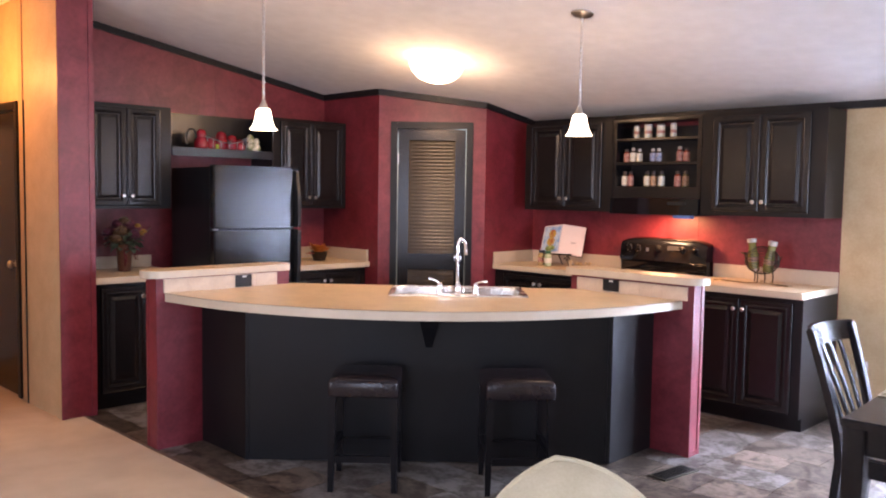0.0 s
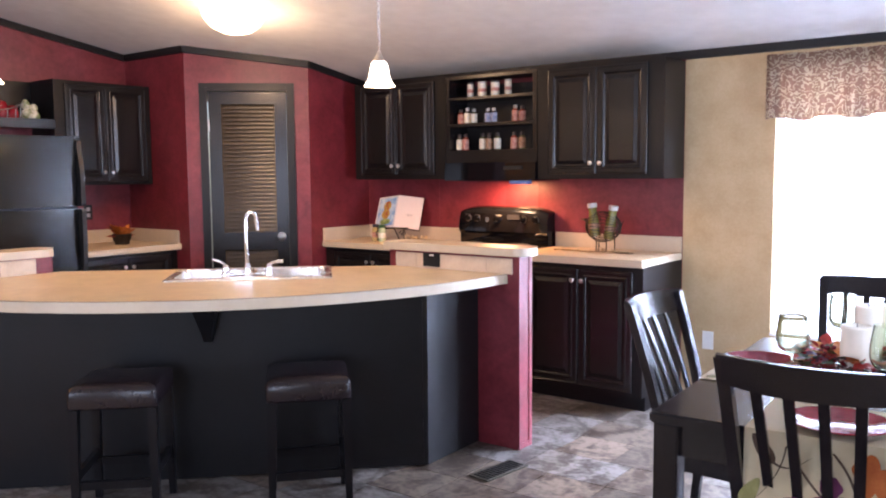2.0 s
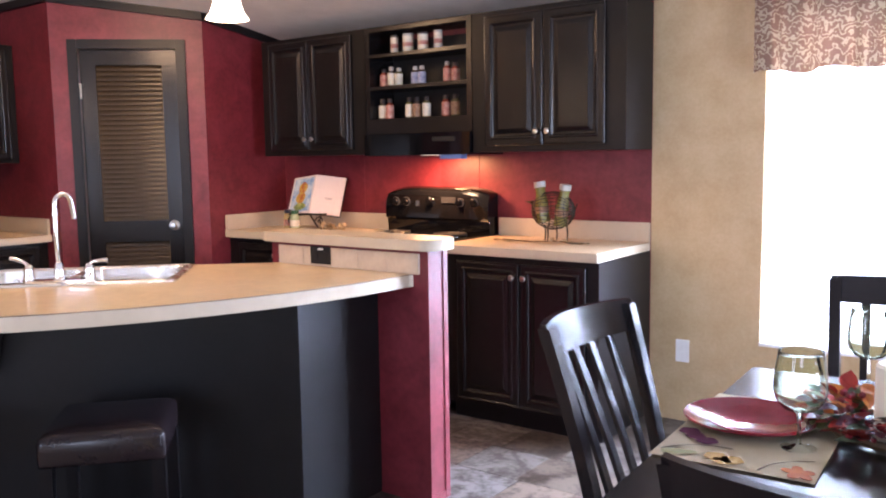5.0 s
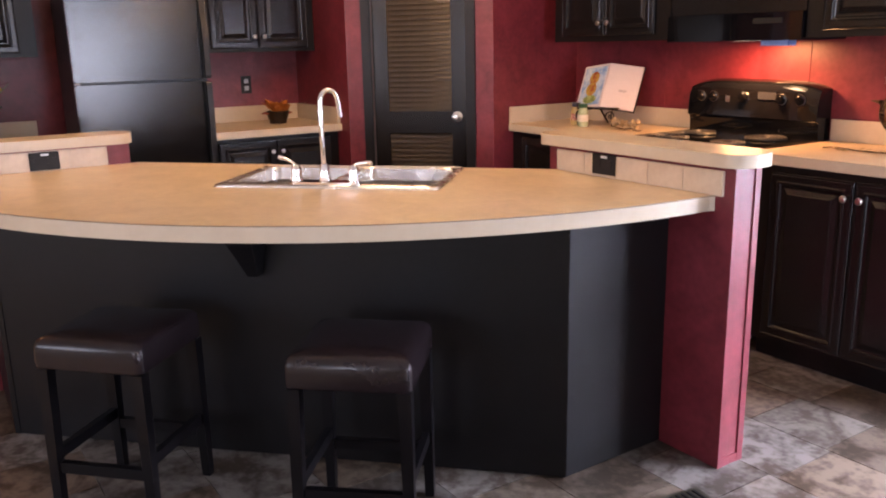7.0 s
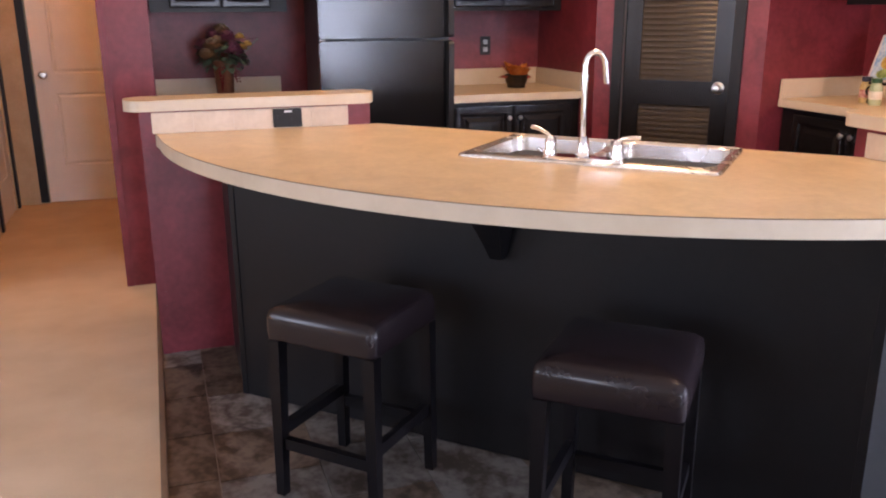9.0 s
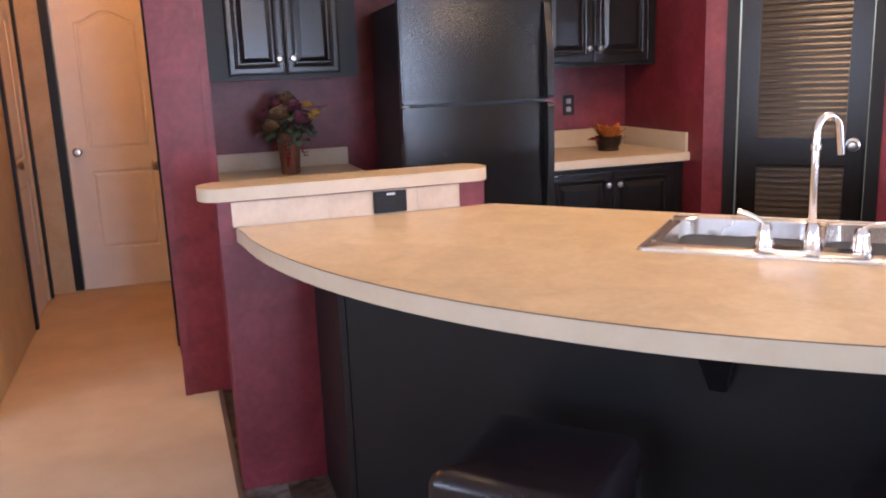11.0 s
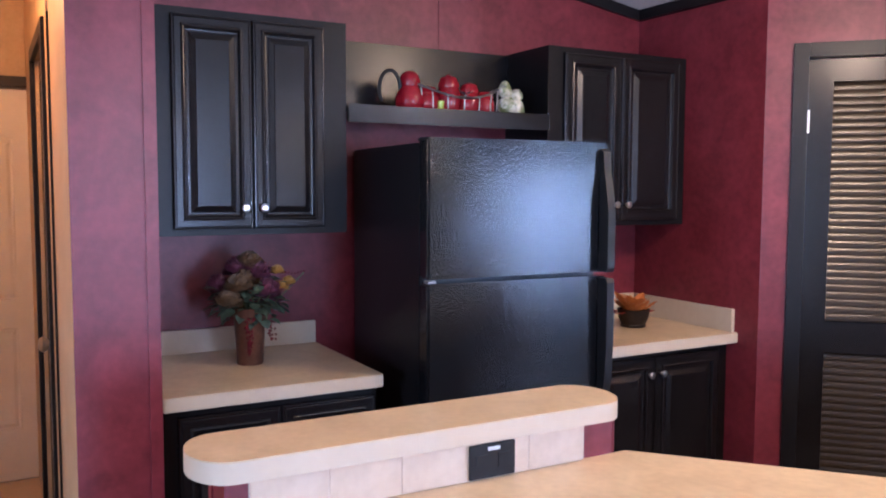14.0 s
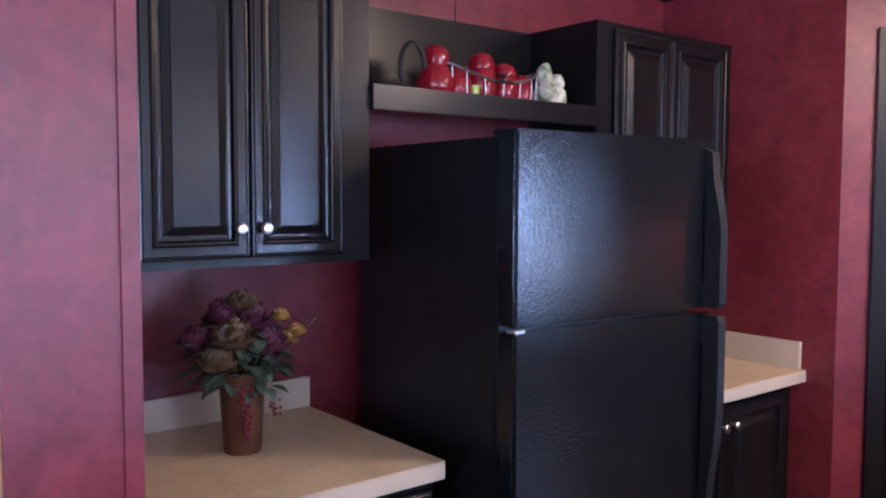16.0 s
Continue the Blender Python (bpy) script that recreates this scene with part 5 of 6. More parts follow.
def candle(x, y, h, r=0.041):
    c = thing("pillar_candle", "cream pillar candle in the table centrepiece", "candle", pose(x, y, TZ + 0.004), "candles on the table")
    part("wax", lathe([(0, 0), (r, 0), (r, h - 0.006), (r - 0.005, h), (r * 0.7, h - 0.004), (0.006, h - 0.007), (0, h - 0.007)], 28), WAX, c, smooth=True)
    part("wick", tube([(0, 0, h - 0.008), (0.001, 0, h + 0.008)], 0.0015, 5), MATTE, c)
    return c


candle(-0.345, 3.56, 0.160, 0.049)
candle(-0.342, 3.73, 0.205, 0.043)
candle(-0.285, 3.81, 0.200, 0.043)

# foliage helpers


def leaf(bm, c, d, w, L, droop=0.3):
    """A folded leaf of eight faces from c along d."""
    d = Vector(d).normalized()
    sde = d.cross(Vector((random.uniform(-0.3, 0.3), random.uniform(-0.3, 0.3), 1))).normalized()
    up = sde.cross(d)
    c = Vector(c)
    rows = []
    for t, ww in ((0, 0.05), (0.25, 0.75), (0.5, 1.0), (0.75, 0.7), (1.0, 0.04)):
        m_ = c + d * L * t - up * droop * L * t * t
        rows.append([bm.verts.new(m_ - sde * w * ww + up * 0.18 * w * ww), bm.verts.new(m_), bm.verts.new(m_ + sde * w * ww + up * 0.18 * w * ww)])
    for a, b in zip(rows, rows[1:]):
        bm.faces.new((a[0], a[1], b[1], b[0]))
        bm.faces.new((a[1], a[2], b[2], b[1]))


def ball(bm, c, r, seg=8):
    bmesh.ops.create_icosphere(bm, subdivisions=1, radius=r, matrix=Matrix.Translation(c))


def blossom(bm, c, r, petals=26):
    for i in range(petals):
        a, b = random.uniform(0, 2 * math.pi), random.uniform(-0.2, 1.4)
        d = Vector((math.cos(a) * math.cos(b), math.sin(a) * math.cos(b), math.sin(b)))
        leaf(bm, Vector(c) + d * r * 0.35, d + Vector((random.uniform(-0.5, 0.5), random.uniform(-0.5, 0.5), random.uniform(-0.2, 0.5))), r * 0.42, r * 0.62, droop=-0.5)


def leafmat(name, a, b):
    return mat(name, a, b, rough=0.55, scale=30, fine=120)


GREEN = leafmat("grey_green_leaf", (0.022, 0.038, 0.021), (0.070, 0.100, 0.060))
OLIVE = leafmat("olive_leaf", (0.06, 0.075, 0.02), (0.13, 0.14, 0.05))
PLUM = leafmat("plum_petal", (0.055, 0.010, 0.022), (0.125, 0.026, 0.048))
BRONZE = leafmat("bronze_petal", (0.055, 0.030, 0.013), (0.13, 0.070, 0.028))
GOLD = leafmat("gold_petal", (0.30, 0.14, 0.02), (0.45, 0.24, 0.05))
ORANGE = leafmat("orange_leaf", (0.38, 0.09, 0.012), (0.55, 0.18, 0.03))
SCARLET = leafmat("scarlet_petal", (0.25, 0.015, 0.012), (0.40, 0.035, 0.025))
BERRY = mat("red_berry", (0.10, 0.009, 0.014), (0.17, 0.018, 0.026), rough=0.2, scale=20, fine=60)

# centrepiece wreath
cp = thing("centrepiece_wreath", "autumn wreath of silk leaves and berries round the candles", "wreath", pose(-0.315, 3.60, TZ + 0.003))
random.seed(5)
for nm, mt, k, w_, L_ in (("green_leaf", GREEN, 40, 0.016, 0.055), ("orange_leaf", ORANGE, 70, 0.022, 0.05), ("olive_leaf", OLIVE, 30, 0.018, 0.055), ("red_petal", SCARLET, 90, 0.022, 0.045), ("plum_petal", PLUM, 50, 0.020, 0.045)):
    for i in range(k):
        a = random.uniform(0, 2 * math.pi)
        r = random.uniform(0.115, 0.185)
        c = (r * math.cos(a) * 1.15, r * math.sin(a) * 0.9, random.uniform(0.012, 0.055))
        bm = bmesh.new()
        leaf(bm, c, (math.cos(a + random.uniform(-1.2, 1.2)), math.sin(a + random.uniform(-1.2, 1.2)), random.uniform(0.0, 0.9)), w_, L_)
        part(nm, bm, mt, cp)
for i in range(70):
    a, r = random.uniform(0, 2 * math.pi), random.uniform(0.12, 0.20)
    bm = bmesh.new()
    ball(bm, (r * math.cos(a) * 1.15, r * math.sin(a) * 0.9, random.uniform(0.012, 0.06)), random.uniform(0.006, 0.010))
    part("berry", bm, BERRY, cp, smooth=True)
bm = tube([(0.15 * math.cos(a * 0.3142) * 1.15, 0.15 * math.sin(a * 0.3142) * 0.9, 0.010) for a in range(21)], 0.009, 6)
part("vine_ring", bm, BRONZE, cp)
bm = bmesh.new()
for i in range(9):
    leaf(bm, (0.10 + 0.02 * random.random(), 0.06 * random.random(), 0.10 + 0.01 * i), (random.uniform(0, 1), random.uniform(-1, 1), 0.8), 0.016, 0.05)
part("tall_sprig", bm, OLIVE, cp)
part("sprig_stem", tube([(0.13, 0.03, 0.01), (0.115, 0.03, 0.09), (0.11, 0.035, 0.18)], 0.003, 5), OLIVE, cp)

# ---- sofa with pillow, on the carpet behind the island ----
SAGE = mat("sage_linen", (0.42, 0.36, 0.24), (0.50, 0.44, 0.31), rough=0.95, scale=12, fine=160, bump=0.6, bscale=380)
sofa = thing("armchair", "beige upholstered armchair on the carpet", "armchair", pose(-0.72, 0.91, 0.004))


def cushion(lo, hi, bev, cuts=6, puff=0.02):
    bm = box(lo, hi)
    bmesh.ops.bevel(bm, geom=list(bm.edges), offset=bev, segments=4, affect="EDGES")
    return bm


part("base", cushion((-0.35, -0.40, 0.06), (0.35, 0.42, 0.30), 0.02), SAGE, sofa, smooth=True)
part("backrest", cushion((-0.35, 0.28, 0.301), (0.35, 0.46, 0.70), 0.05), SAGE, sofa, smooth=True)
part("seat_cushion", cushion((-0.22, -0.39, 0.301), (0.22, 0.27, 0.495), 0.04), SAGE, sofa, smooth=True)
for x in (-0.35, 0.225):
    part("armrest", cushion((x, -0.39, 0.302), (x + 0.125, 0.27, 0.55), 0.04), SAGE, sofa, smooth=True)
for x in (-0.30, 0.30):
    for y in (-0.34, 0.36):
        part("foot", box((x - 0.025, y - 0.025, 0), (x + 0.025, y + 0.025, 0.06)), DARKWOOD, sofa)


def pillow(m, s, th, material):
    p_ = thing("throw_pillow", "cream sage throw pillow with piped seam on the armchair", "pillow", m)
    bm = bmesh.new()
    n = 14
    top, bot = [], []
    for j in range(n + 1):
        ra, rb = [], []
        for i in range(n + 1):
            a, b = 2 * i / n - 1, 2 * j / n - 1
            q = max(0.0, (1 - a ** 2) * (1 - b ** 2)) ** 0.45
            pinch = 1 - 0.02 * (abs(a) ** 3 * (1 - abs(b)) + abs(b) ** 3 * (1 - abs(a)))
            x, z = a * s * pinch * (1 - 0.24 * b * b), b * s * pinch * (1 - 0.24 * a * a)
            y = th * q + 0.006 * math.sin(5 * a + 3 * b) * q
            ra.append(bm.verts.new((x, y, z)))
            rb.append(bm.verts.new((x, -y, z)) if q > 1e-6 else ra[-1])
        top.append(ra)
        bot.append(rb)
    for j in range(n):
        for i in range(n):
            for g in (top, bot):
                vs = []
                for v in (g[j][i], g[j][i + 1], g[j + 1][i + 1], g[j + 1][i]):
                    if v not in vs:
                        vs.append(v)
                if len(vs) > 2:
                    try:
                        bm.faces.new(vs)
                    except ValueError:
                        pass
    part("cover", bm, material, p_, smooth=True)
    rim = []
    for i in range(41):
        t = i / 10
        k, f = int(t) % 4, t - int(t)
        a, b = ((2 * f - 1, -1), (1, 2 * f - 1), (1 - 2 * f, 1), (-1, 1 - 2 * f))[k]
        pinch = 1 - 0.02 * (abs(a) ** 3 * (1 - abs(b)) + abs(b) ** 3 * (1 - abs(a)))
        rim.append((a * s * pinch * (1 - 0.24 * b * b), 0, b * s * pinch * (1 - 0.24 * a * a)))
    part("piping", tube(rim, 0.006, 6), material, p_, "piped seam", smooth=True)
    return p_


pillow(pose(-0.675, 1.12, 0.765, -10, 36, 38), 0.20, 0.10, SAGE)

# ---- spice bottles ----
LABELS = [mat("label_" + k, a, b, rough=0.5, scale=40, fine=160) for k, a, b in (("cream", (0.55, 0.50, 0.40), (0.72, 0.68, 0.58)), ("red", (0.30, 0.05, 0.04), (0.55, 0.35, 0.28)), ("brown", (0.16, 0.07, 0.03), (0.40, 0.24, 0.14)), ("blue", (0.10, 0.13, 0.28), (0.45, 0.47, 0.58)))]
CAPS = [mat("cap_white", (0.42, 0.40, 0.37), rough=0.4), mat("cap_dark", (0.03, 0.02, 0.02), rough=0.4), mat("cap_red", (0.3, 0.03, 0.03), rough=0.4)]
SPICE = [mat("spice_" + k, a, b, rough=0.25, scale=60, fine=200) for k, a, b in (("paprika", (0.18, 0.03, 0.015), (0.26, 0.05, 0.02)), ("pepper", (0.05, 0.035, 0.025), (0.10, 0.07, 0.05)), ("herb", (0.08, 0.07, 0.03), (0.14, 0.12, 0.05)))]


def spice(x, z, r, h, lab, cap, con, can=False):
    b = thing("spice_can" if can else "spice_bottle", ("white and red spice can" if can else "small labelled spice bottle with a cap") + " on the open shelf", "spice jar", pose(x, YN - 0.245, z), "spices on the open shelves")
    if can:
        part("body", lathe([(0, 0), (r, 0), (r, h * 0.88), (0, h * 0.88)], 16), LABELS[0], b, smooth=True)
        part("label", lathe([(r + 0.0006, h * 0.32), (r + 0.0006, h * 0.55)], 16), LABELS[1], b, "red label band", smooth=True)
        part("cap", lathe([(0, h * 0.881), (r, h * 0.881), (r, h), (r * 0.9, h), (0, h)], 16), CAPS[cap], b, smooth=True)
    else:
        part("body", lathe([(0, 0), (r, 0), (r, h * 0.68), (r * 0.62, h * 0.80), (0, h * 0.80)], 14), SPICE[con], b, smooth=True)
        part("label", lathe([(r + 0.0007, h * 0.08), (r + 0.0007, h * 0.67)], 14), LABELS[lab], b, "printed paper label", smooth=True)
        part("cap", lathe([(0, h * 0.801), (r * 0.60, h * 0.801), (r * 0.60, h * 0.97), (r * 0.5, h), (0, h)], 14), CAPS[cap if cap != 2 else 1], b, smooth=True)
    return b


for i, (x, r) in enumerate(((-3.238, 0.022), (-3.137, 0.031), (-3.029, 0.031), (-2.923, 0.024))):
    spice(x, SZ[2], r, 0.105, 0, 0 if i % 2 else 1, 0, can=True)
for i, (x, lab, cap, con) in enumerate(((-3.322, 1, 1, 0), (-3.265, 0, 0, 1), (-3.21, 0, 0, 2), (-3.09, 3, 0, 1), (-3.041, 3, 0, 1), (-2.864, 1, 0, 0), (-2.808, 1, 1, 0))):
    spice(x, SZ[1], 0.0235, 0.115 if i in (1, 5) else 0.105, lab, cap, con)
for i, (x, lab, cap, con) in enumerate(((-3.335, 0, 1, 1), (-3.283, 1, 1, 0), (-3.135, 0, 2, 2), (-3.08, 2, 1, 1), (-3.012, 0, 2, 2), (-2.875, 1, 1, 0), (-2.81, 2, 1, 2))):
    spice(x, SZ[0], 0.0245, 0.12, lab, cap, con)

# ---- cookbook on its stand, condiment bottles, garland ----
PAGE = mat("book_page", (0.62, 0.52, 0.50), (0.68, 0.58, 0.56), rough=0.6, scale=5, fine=60)
PIC = mat("book_picture_blue", (0.16, 0.30, 0.55), (0.52, 0.60, 0.66), rough=0.35, scale=14, fine=50, contrast=(0.42, 0.58))
PICY = mat("book_picture_food", (0.34, 0.06, 0.02), (0.52, 0.36, 0.06), rough=0.35, scale=30, fine=70, contrast=(0.42, 0.58))
PICG = mat("book_picture_greens", (0.10, 0.16, 0.03), (0.38, 0.42, 0.14), rough=0.35, scale=40, fine=90, contrast=(0.42, 0.58))
bk = thing("cookbook", "open cookbook with a food photograph on a metal stand", "book", pose(-3.94, 5.44, 0.969, 0, 0, 18))
tilt = Matrix.Translation((0, 0, 0.055)) @ Matrix.Diagonal((1.12, 1.12, 1.18, 1)) @ Matrix.Rotation(radians(-28), 4, "X")
lm = tilt @ Matrix.Rotation(radians(-16), 4, "Z")
rm = tilt @ Matrix.Rotation(radians(16), 4, "Z")
part("cover", box((-0.178, 0.012, -0.004), (0.0, 0.016, 0.238)), MATTE, bk, m=lm)
part("cover", box((0.0, 0.012, -0.004), (0.178, 0.016, 0.238)), MATTE, bk, m=rm)
lp = part("page_block", box((-0.172, 0.0, 0), (0, 0.0119, 0.232)), PAGE, bk, m=lm)
part("page_block", box((0, 0.0, 0), (0.172, 0.0119, 0.232)), PAGE, bk, m=rm)
part("photograph", box((-0.160, -0.0015, 0.015), (-0.012, -0.0002, 0.22)), PIC, lp, "blue food photograph")
for cx, cz_, rx, rz_ in ((-0.085, 0.16, 0.032, 0.035), (-0.09, 0.10, 0.035, 0.035), (-0.085, 0.045, 0.045, 0.022)):
    bm = lathe([(0, 0.0006), (1, 0.0006), (1, 0), (0, 0)], 18)
    bm.transform(Matrix.Translation((cx, -0.0016, cz_)) @ Matrix.Rotation(radians(90), 4, "X") @ Matrix.Diagonal((rx, rz_, 1, 1)))
    part("pictured_dish", bm, PICG if cz_ < 0.06 else PICY, lp)
bm = box((0.07, -0.0006, 0.095), (0.115, -0.0002, 0.099))
put(bm, (0.078, -0.0006, 0.088), (0.108, -0.0002, 0.091))
part("printed_line", bm, mat("grey_print", (0.3, 0.24, 0.24), rough=0.6), bk, m=rm)
IRON = mat("dark_iron", (0.02, 0.014, 0.010), (0.045, 0.03, 0.02), rough=0.5, metal=0.7, scale=20, fine=80)
std = thing("book_stand", "dark scrolled iron cookbook stand on the counter", "book stand", pose(-3.945, 5.44, 0.914, 0, 0, 18))
part("ledge", box((-0.12, -0.045, 0.095), (0.12, 0.020, 0.1045)), IRON, std, bevel=0.003)
for sx in (-1, 1):
    part("leg", tube([(sx * 0.11, -0.05, 0.004), (sx * 0.10, -0.045, 0.06), (sx * 0.09, 0.0, 0.098)], 0.005, 6), IRON, std, smooth=True)
    sc_pts = [(sx * (0.10 - 0.03 * math.cos(a * 0.5) * (1 - a / 20)), -0.05, 0.060 + 0.03 * math.sin(a * 0.5) * (1 - a / 20)) for a in range(18)]
    part("scroll", tube(sc_pts, 0.004, 6), IRON, std, smooth=True)
part("back_leg", tube([(0, 0.015, 0.098), (0, 0.12, 0.005)], 0.005, 6), IRON, std, smooth=True)
part("back_rest", tube([(-0.06, 0.018, 0.098), (-0.045, 0.11, 0.195), (0.045, 0.11, 0.195), (0.06, 0.018, 0.098)], 0.0045, 6), IRON, std, smooth=True)
for x, y, lab, words, body, capm in ((-4.075, 5.385, 1, "small jar of pale mustard with a red label", ((0.42, 0.30, 0.12), (0.56, 0.43, 0.20)), (0.03, 0.035, 0.06)),
                                     (-3.985, 5.355, 0, "small jar of green relish with a white label", ((0.26, 0.33, 0.18), (0.46, 0.52, 0.34)), (0.03, 0.09, 0.04))):
    b = thing("condiment_bottle", words, "jar", pose(x, y, 0.9135), "jars by the cookbook")
    part("body", lathe([(0, 0), (0.027, 0), (0.030, 0.005), (0.030, 0.082), (0.024, 0.100), (0.022, 0.106), (0, 0.106)], 20), mat("jar_content_%d" % lab, *body, rough=0.12, scale=30), b, smooth=True)
    part("label", lathe([(0.0302, 0.028), (0.0312, 0.029), (0.0312, 0.066), (0.0302, 0.067)], 20), LABELS[lab], b, smooth=True)
    part("cap", lathe([(0, 0.1061), (0.024, 0.1061), (0.0255, 0.109), (0.0255, 0.126), (0.023, 0.129), (0, 0.129)], 20), mat("jar_cap_%d" % lab, capm, rough=0.3), b, smooth=True)


def garland(x0, y0, x1, y1, seed, k=30, rise=0.5, lift=0.0):
    random.seed(seed)
    g = thing("garland", "dry twig garland with pale leaves on the counter", "garland", pose((x0 + x1) / 2, (y0 + y1) / 2, 0.914), "garlands on the counter")
    dx, dy = x1 - x0, y1 - y0
    pts = [(dx * (t / 12 - 0.5), dy * (t / 12 - 0.5) + 0.012 * math.sin(t * 1.7), 0.006 + 0.004 * math.sin(t)) for t in range(13)]
    part("vine", tube(pts, 0.003, 5), BRONZE, g)
    bm = bmesh.new()
    for i in range(k):
        t = random.random() - 0.5
        leaf(bm, (dx * t, dy * t, 0.006 + lift * random.random()), (random.uniform(-1, 1), random.uniform(-1, 1), random.uniform(0, rise)), 0.010, 0.035)
    part("leaves", bm, leafmat("dry_leaf_%d" % seed, (0.36, 0.26, 0.14), (0.56, 0.44, 0.28)), g)


garland(-3.80, 5.40, -3.55, 5.36, 3, 60, 1.6, 0.035)
garland(-2.52, 5.40, -1.98, 5.44, 4, 44)

# ---- wire bird caddy with two bottles ----
bd = thing("bird_caddy", "wire bird-shaped bottle caddy on thin iron legs", "caddy", pose(-2.213, 5.50, 0.914))
bm = bmesh.new()
for i in range(13):
    a = math.pi * i / 13
    pts = []
    for t in range(17):
        q = 2 * math.pi * t / 16
        pts.append((0.125 * math.cos(q), 0.065 * math.sin(q) * math.cos(a), 0.162 + 0.100 * math.sin(q) * math.sin(a) - 0.0))
    tube(pts, 0.0022, 5, bm)
for xx in (-0.085, -0.045, 0.0, 0.045, 0.085):
    rr = math.sqrt(1 - (xx / 0.125) ** 2)
    tube([(xx, 0.065 * rr * math.cos(q * math.pi / 8), 0.162 + 0.100 * rr * math.sin(q * math.pi / 8)) for q in range(17)], 0.0018, 5, bm)
part("wire_body", bm, IRON, bd, smooth=True)
for x, y in ((-0.06, 0.02), (-0.02, -0.025), (0.03, -0.02), (0.07, 0.02)):
    part("leg", tube([(x, y, 0.085), (x + 0.004, y, 0.04), (x, y, 0.003)], 0.004, 6), IRON, bd, smooth=True)
part("head", tube([(-0.095, 0, 0.18), (-0.12, 0, 0.20), (-0.13, 0, 0.203)], 0.016, 8, r_end=0.010), IRON, bd, smooth=True)
part("beak", tube([(-0.13, 0, 0.203), (-0.17, 0, 0.207)], 0.009, 6, r_end=0.002), BRONZE, bd, smooth=True)
part("tail", tube([(0.09, 0, 0.14), (0.125, 0, 0.17), (0.14, 0, 0.20)], 0.007, 6, r_end=0.003), IRON, bd, smooth=True)
OIL = mat("olive_oil_bottle", (0.15, 0.14, 0.035), (0.24, 0.22, 0.07), rough=0.08, scale=8, fine=40)
for x, z, rot in ((-0.055, 0.098, -7), (0.040, 0.085, 9)):
    b = thing("oil_bottle", "olive-green bottle with white cap in the bird caddy", "bottle", pose(-2.213 + x, 5.50, 0.914 + z, 0, rot, 0), "bottles in the caddy")
    part("body", lathe([(0, 0), (0.034, 0), (0.036, 0.09), (0.031, 0.125), (0.026, 0.155), (0.026, 0.185), (0, 0.185)], 18), OIL, b, smooth=True)
    part("label", lathe([(0.0362, 0.05), (0.0365, 0.085)], 18), LABELS[2], b, smooth=True)
    part("cap", lathe([(0, 0.186), (0.031, 0.186), (0.031, 0.215), (0, 0.216)], 18), CAPS[0], b, smooth=True)

# ---- flower vase ----
COPPER = mat("aged_copper", (0.085, 0.035, 0.022), (0.19, 0.085, 0.05), rough=0.45, metal=0.6, scale=9, fine=60, bump=0.3, bscale=60, contrast=(0.3, 0.7))
vs_ = thing("flower_vase", "aged copper vase of silk flowers and berries", "vase", pose(-5.56, 2.413, 0.9135))
part("vase", lathe([(0, 0), (0.043, 0), (0.045, 0.004), (0.056, 0.19), (0.059, 0.197), (0.056, 0.199), (0.052, 0.18), (0.040, 0.012), (0, 0.010)], 28), COPPER, vs_, smooth=True)
random.seed(11)
for nm, mt, k in (("plum_blossom", PLUM, 5), ("bronze_blossom", BRONZE, 4), ("gold_blossom", GOLD, 3)):
    spots = {"plum_blossom": ((0.02, 0.02, 0.33), (0.04, 0.045, 0.27), (-0.02, -0.03, 0.34), (-0.04, 0.07, 0.23), (-0.03, -0.09, 0.28)),
             "bronze_blossom": ((0.05, -0.075, 0.24), (0.03, -0.02, 0.30), (0.055, -0.045, 0.29), (0.0, 0.0, 0.36)),
             "gold_blossom": ((0.04, 0.095, 0.285), (0.02, 0.085, 0.34), (0.03, 0.12, 0.30))}[nm]
    for s_ in spots[:k]:
        bm = bmesh.new()
        blossom(bm, (s_[0], s_[1] * 1.1, s_[2] - 0.025), 0.030 if nm == "gold_blossom" else 0.060, 64)
        part(nm, bm, mt, vs_)
for i in range(160):
    a = random.uniform(0, 2 * math.pi)
    r_ = random.uniform(0.03, 0.10)
    low = i < 55
    c = (0.7 * r_ * math.cos(a), 1.15 * r_ * math.sin(a), random.uniform(0.155, 0.225) if low else random.uniform(0.19, 0.30))
    bm = bmesh.new()
    leaf(bm, c, (math.cos(a) + random.uniform(-0.6, 0.6), math.sin(a) * 1.3 + random.uniform(-0.6, 0.6), random.uniform(-0.9, 0.1) if low else random.uniform(-0.3, 0.6)), random.uniform(0.013, 0.021), random.uniform(0.032, 0.050), droop=0.4)
    part("leaf", bm, GREEN, vs_)
for i in range(60):
    t = random.random()
    bm = bmesh.new()
    ball(bm, (0.058 + random.uniform(-0.01, 0.012), -0.018 + random.uniform(-0.016, 0.016) * (1.1 - t), 0.165 - 0.125 * t), 0.0048)
    part("berry", bm, BERRY, vs_, smooth=True)
for i in range(9):
    bm = bmesh.new()
    ball(bm, (0.03, 0.10 + 0.011 * i, 0.315 + 0.003 * math.sin(i)), 0.004)
    part("berry", bm, BERRY, vs_, smooth=True)
for i in range(18):
    bm = bmesh.new()
    ball(bm, (0.045 + random.uniform(-0.01, 0.01), 0.065 + random.uniform(-0.015, 0.015), 0.10 + random.uniform(-0.03, 0.04)), 0.0046)
    part("berry", bm, BERRY, vs_, smooth=True)
bm = bmesh.new()
